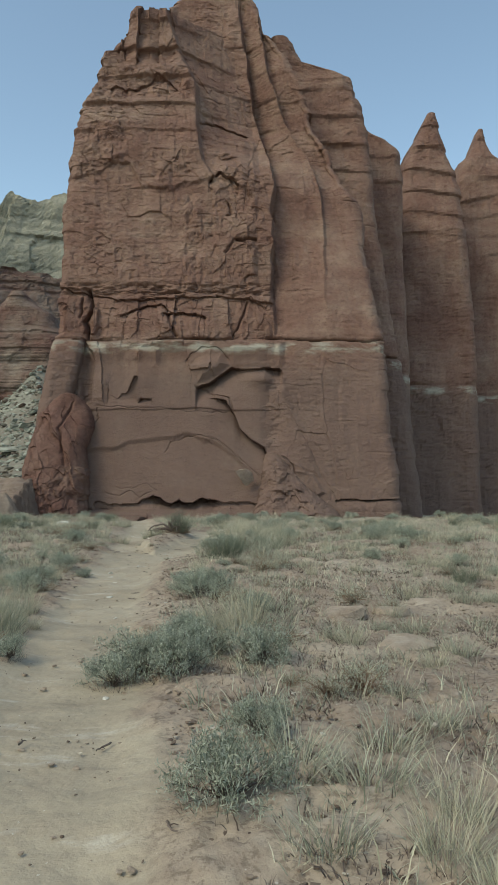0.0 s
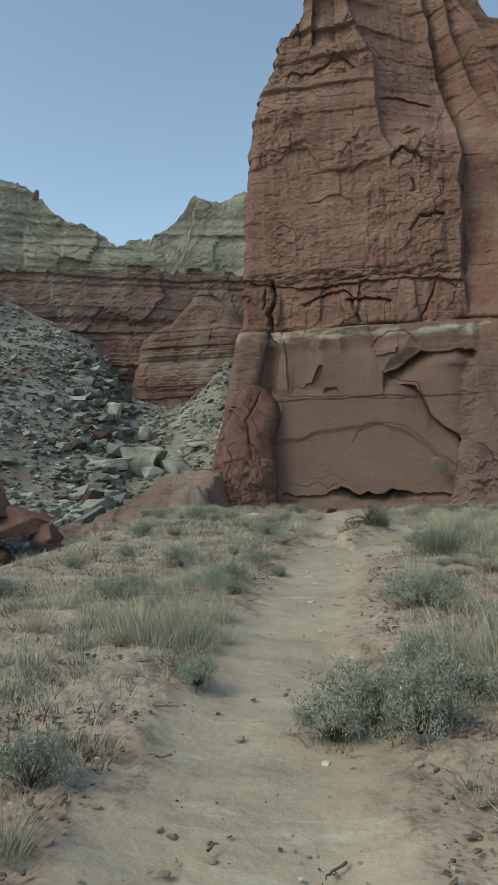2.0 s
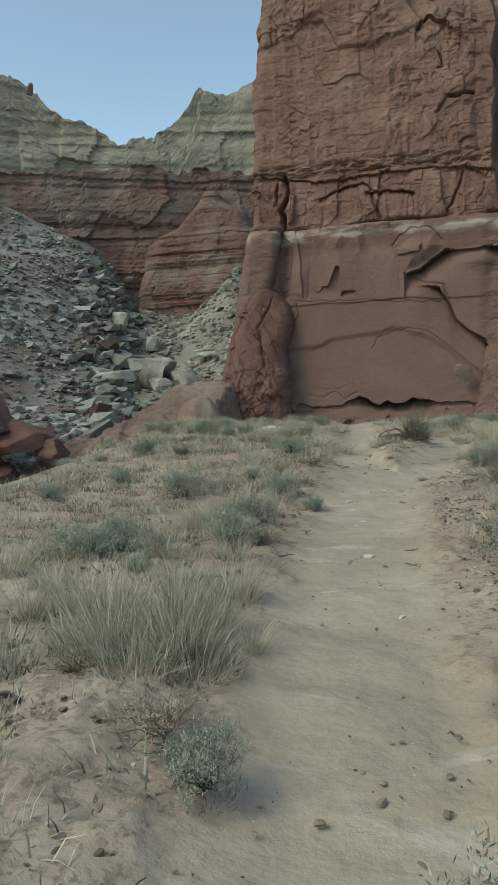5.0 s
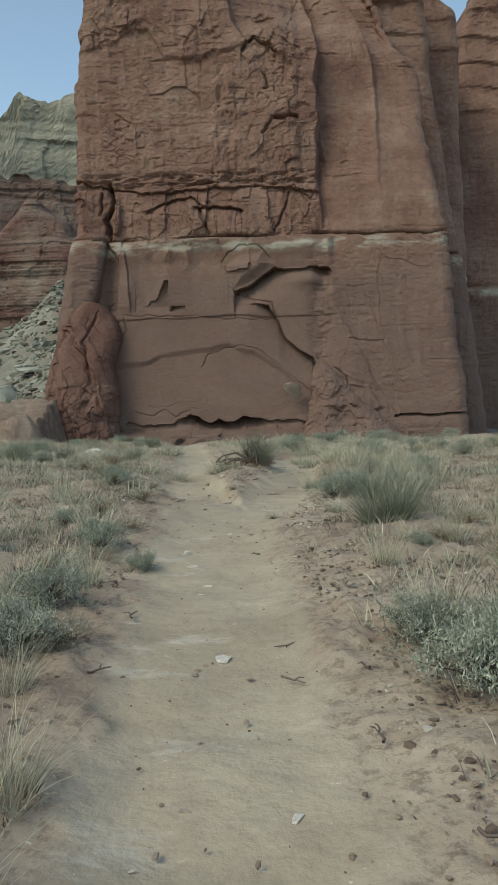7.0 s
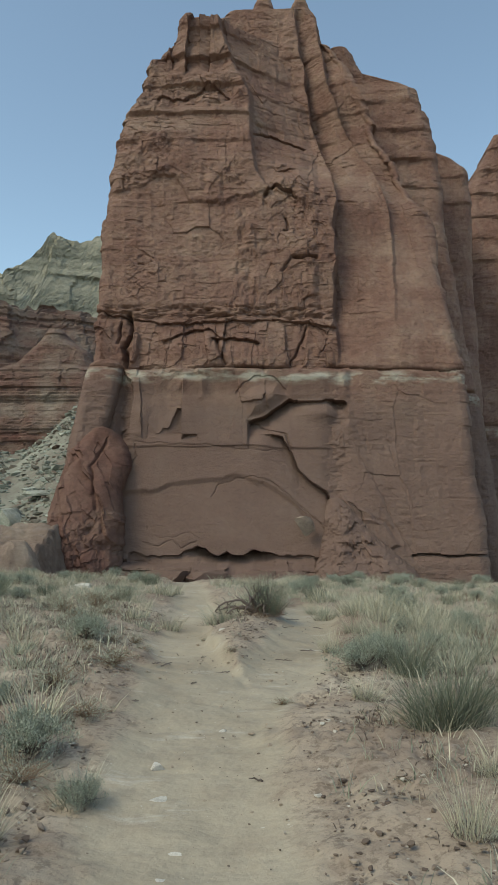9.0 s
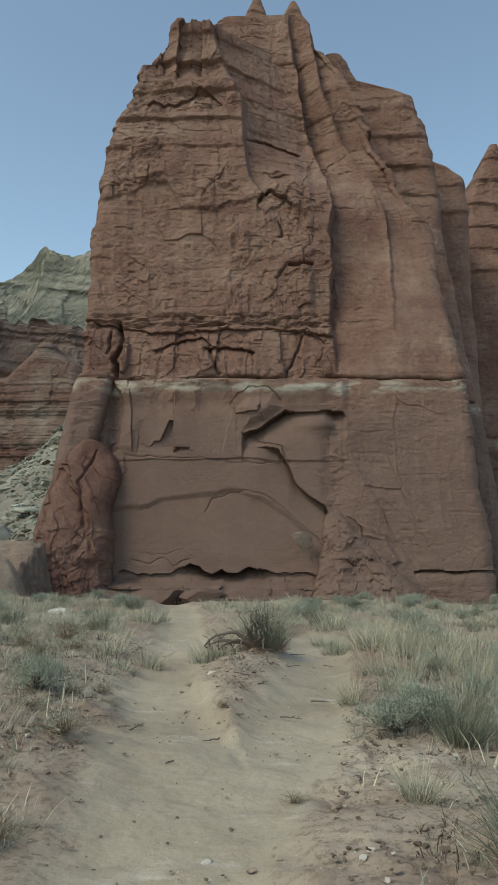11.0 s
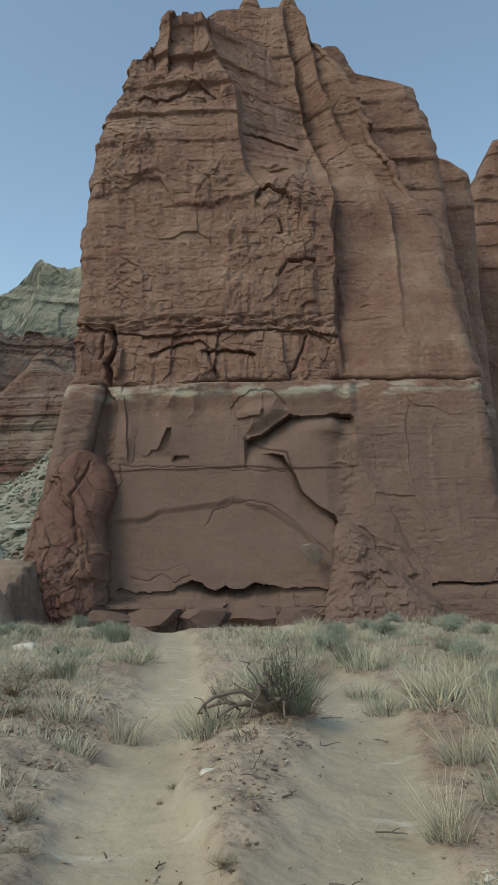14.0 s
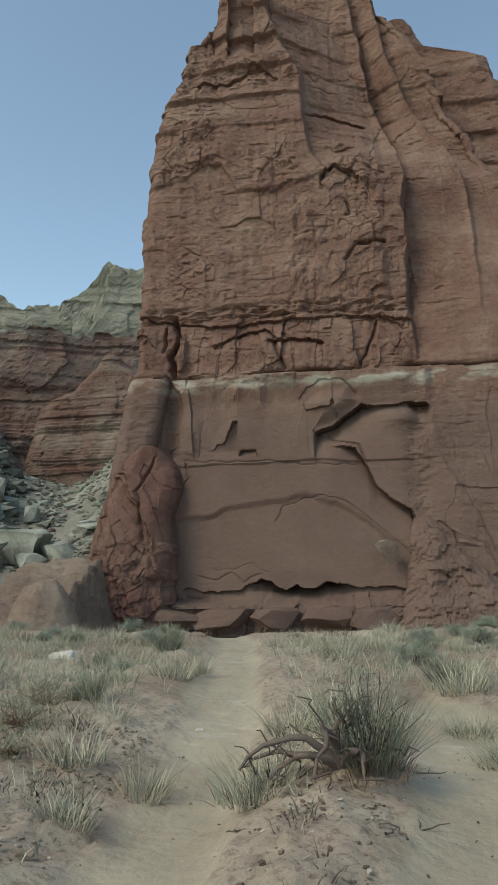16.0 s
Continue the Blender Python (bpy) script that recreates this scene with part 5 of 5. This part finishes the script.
# the gnarled shrub where the trail divides
def gnarled_shrub(x, y):
    r = np.random.default_rng(400)
    z = float(ground_z(x, y))
    ob = thing("gnarled_shrub", x, y, z, label="half-dead grey-green shrub with twisted bare dark branches between two trails", category="shrub")
    limbs = []
    for ax, ay, h, ln in ((-1.0, -0.35, 0.28, 0.75), (-0.8, -0.6, 0.16, 0.6), (-0.4, -0.9, 0.34, 0.45), (0.5, -0.7, 0.22, 0.5), (0.25, 0.3, 0.55, 0.3), (-0.15, 0.1, 0.6, 0.25), (0.9, 0.0, 0.2, 0.4), (-1.0, 0.15, 0.12, 0.8)):
        t = np.linspace(0, 1, 9)
        ln *= 0.8
        p = np.stack([ax * ln * t, ay * ln * t, h * np.sin(np.pi * t ** 0.8 * 0.92) + 0.02], -1)
        if ln < 0.35:
            p[:, 2] = h * t
        p[:, 2] *= 0.75
        p += r.normal(0, 0.03, p.shape) * t[:, None]
        limbs.append(tube(p, np.linspace(0.034, 0.01, 9), 6))
        for _ in range(4):
            k = int(r.integers(3, 9))
            q = p[k] + np.cumsum(np.concatenate([[np.zeros(3)], r.normal(0, 0.045, (4, 3)) + (0.02 * ax, 0.02 * ay, 0.01)]), 0)
            q[:, 2] = np.maximum(q[:, 2], 0.01)
            limbs.append(tube(q, np.linspace(0.008, 0.003, 5), 4))
    me = joined("twisted_limb", limbs, dead_wood)
    b = new("twisted_limb", me)
    b.parent = ob
    tw, ends = twigs(60, 0.62, 0.42, r, 0.006, 6)
    s = new("branchwork", joined("branchwork", tw, dead_wood))
    s.parent, s.location = ob, (0.18, 0.1, 0)
    fo = new("foliage", joined("foliage", [leaves(ends * (1, 1, 1), 12, 0.026, r), blades(420, 0.2, 0.6, 0.0055, 0.35, r, 0.38)], dark_leaf, False))
    fo.parent, fo.location = ob, (0.18, 0.1, 0)
    sk = new("dead_skirt", joined("dead_skirt", [blades(300, 0.3, 0.26, 0.005, 0.8, r, 0.9)], dry_stem, False))
    sk.parent, sk.location = ob, (0.15, 0.0, 0)
    return ob


gnarled_shrub(-2.05, 19.7)
plant_at("far", -2.5, 19.9, 0.8)
plant_at("grey", -2.6, 19.6, 1.1)


# ---- stones on the ground ----
def stones(name, label, specs, mat, group):
    for k, (x, y, w) in enumerate(specs):
        ob = tagged(new(name, rock_mesh(name, 600 + k + len(label), mat, 2, 0.5, 0.4, 0.26, 9, 0.65, 0.04)), label, "stone", group)
        ob.matrix_world = pose(x, y, float(ground_z(x, y)) - w * 0.02, 3, -4, 47 * k) @ Matrix.Scale(w, 4)


stones("field_rock", "rounded tan-grey rock half buried in sandy soil", ((1.05, 8.3, 0.62), (1.4, 6.6, 0.55), (1.25, 4.9, 0.36), (1.55, 4.4, 0.3), (2.3, 9.4, 0.5), (1.7, 8.7, 0.5), (0.85, 8.4, 0.25), (-3.0, 10.0, 0.34)), tan_stone, "half-buried rocks beside the trail")
stones("pale_stone", "small pale chalky stone lying on the trail", ((-2.1, 11.5, 0.07), (-2.3, 12.2, 0.12), (-1.4, 12.0, 0.06), (-2.1, 11.2, 0.07), (-2.4, 18.0, 0.14), (-3.5, 22.1, 0.12), (-1.85, 9.8, 0.1), (-2.4, 12.8, 0.12), (-2.05, 13.6, 0.05), (-1.5, 8.3, 0.05), (-1.0, 5.2, 0.05), (-6.6, 26.4, 0.6)), chalk, "pale stones on the trail")

r2 = np.random.default_rng(15)
pl, sz = [], []
while len(pl) < 26000:
    x, y = r2.uniform(-5.5, 4), 1.5 + 20 * r2.uniform() ** 1.2
    g = float(trail_gap(x, y))
    if (g < 0.7 and r2.uniform() > 0.16) or (g > 1.5 and r2.uniform() > 0.55):
        continue
    pl.append((x, y))
    sz.append(float(np.clip(np.exp(r2.normal(-4.5, 0.5)), 0.006, 0.026)) * (0.5 if g < 0.7 else 1))


def clod_material():
    n = Nodes("clods and pebbles")
    r = n.n("ShaderNodeNewGeometry").outputs["Random Per Island"]
    c = n.ramp(r, ((0.0, (0.10, 0.074, 0.06)), (0.4, (0.165, 0.125, 0.098)), (0.9, (0.29, 0.235, 0.185)), (1.0, (0.48, 0.45, 0.39))))
    return n.finish(c, 0.95)


many_rocks("soil_clods", pl, sz, clod_material(), 16, flat=0.6, sink=0.1, label="scattered soil clods and small pebbles on sandy ground", category="ground cover")


def sprigs(name, count, seed, mat, size, label, reach):
    r = np.random.default_rng(seed)
    x, y = r.uniform(-10, 10, count * 4), 1.8 + reach * r.uniform(0, 1, count * 4) ** 1.5
    g = trail_gap(x, y)
    bare = (y > 12.5) & (y < 21) & (x > -1.9) & (x < 0.0)
    keep = (g > 0.75 + 0.7 * r.uniform(0, 1, len(x))) & (fbm(x / 1.3, y / 1.3, 0, 3, 91) * 0.5 + 0.5 > r.uniform(0, 1, len(x)) * 0.9) & (np.abs(x) < 0.5 * y + 3) & ~(bare & (r.uniform(0, 1, len(x)) > 0.25))
    x, y = x[keep][:count], y[keep][:count]
    crowded(name, [blades(9, 0.07, size, 0.0055, 1.0, r, 0.9, segs=2) for _ in range(24)], list(zip(x, y, 0.6 + 0.9 * r.uniform(0, 1, len(x)) + 0.02 * y)), mat, label)


sprigs("dry_sprigs", 9500, 17, green_grass, 0.11, "sparse short dry grass sprigs between the tufts", 27)
sprigs("pale_sprigs", 3500, 18, straw, 0.14, "pale dry grass sprigs between the tufts", 27)
sprigs("dead_litter", 11000, 19, dead_wood, 0.07, "dark dead plant litter on the soil", 20)

for k, (x, y, ln) in enumerate(((-1.6, 19.0, 0.45), (-1.75, 18.9, 0.3), (-1.5, 20.2, 0.3), (-2.1, 17.8, 0.25), (-1.3, 17.3, 0.18), (-1.6, 16.6, 0.2), (-2.9, 16.2, 0.2), (-3.6, 18.0, 0.25), (-1.2, 14.6, 0.15), (-0.9, 8.0, 0.2), (-1.0, 10.4, 0.2), (-2.5, 5.2, 0.15), (-1.1, 19.4, 0.15), (-0.9, 20.9, 0.2), (0.2, 6.3, 0.25))):
    fallen_twig(x, y, ln, 700 + k)

r4 = np.random.default_rng(44)
for k in range(70):
    y = 2.2 + 17 * r4.uniform()
    side = r4.uniform(-1.6, 1.6)
    fallen_twig(float(np.interp(y, TRAIL_Y, TRAIL_X)) + side, y, float(r4.uniform(0.05, 0.16)), 740 + k)
stones("pebble", "small tan pebble lying on the sandy trail", [(float(np.interp(y, TRAIL_Y, TRAIL_X)) + float(r4.normal(0, 0.55)), float(y), float(r4.uniform(0.02, 0.05))) for y in 2 + 17 * r4.uniform(0, 1, 150)], tan_stone, "pebbles on the trail")
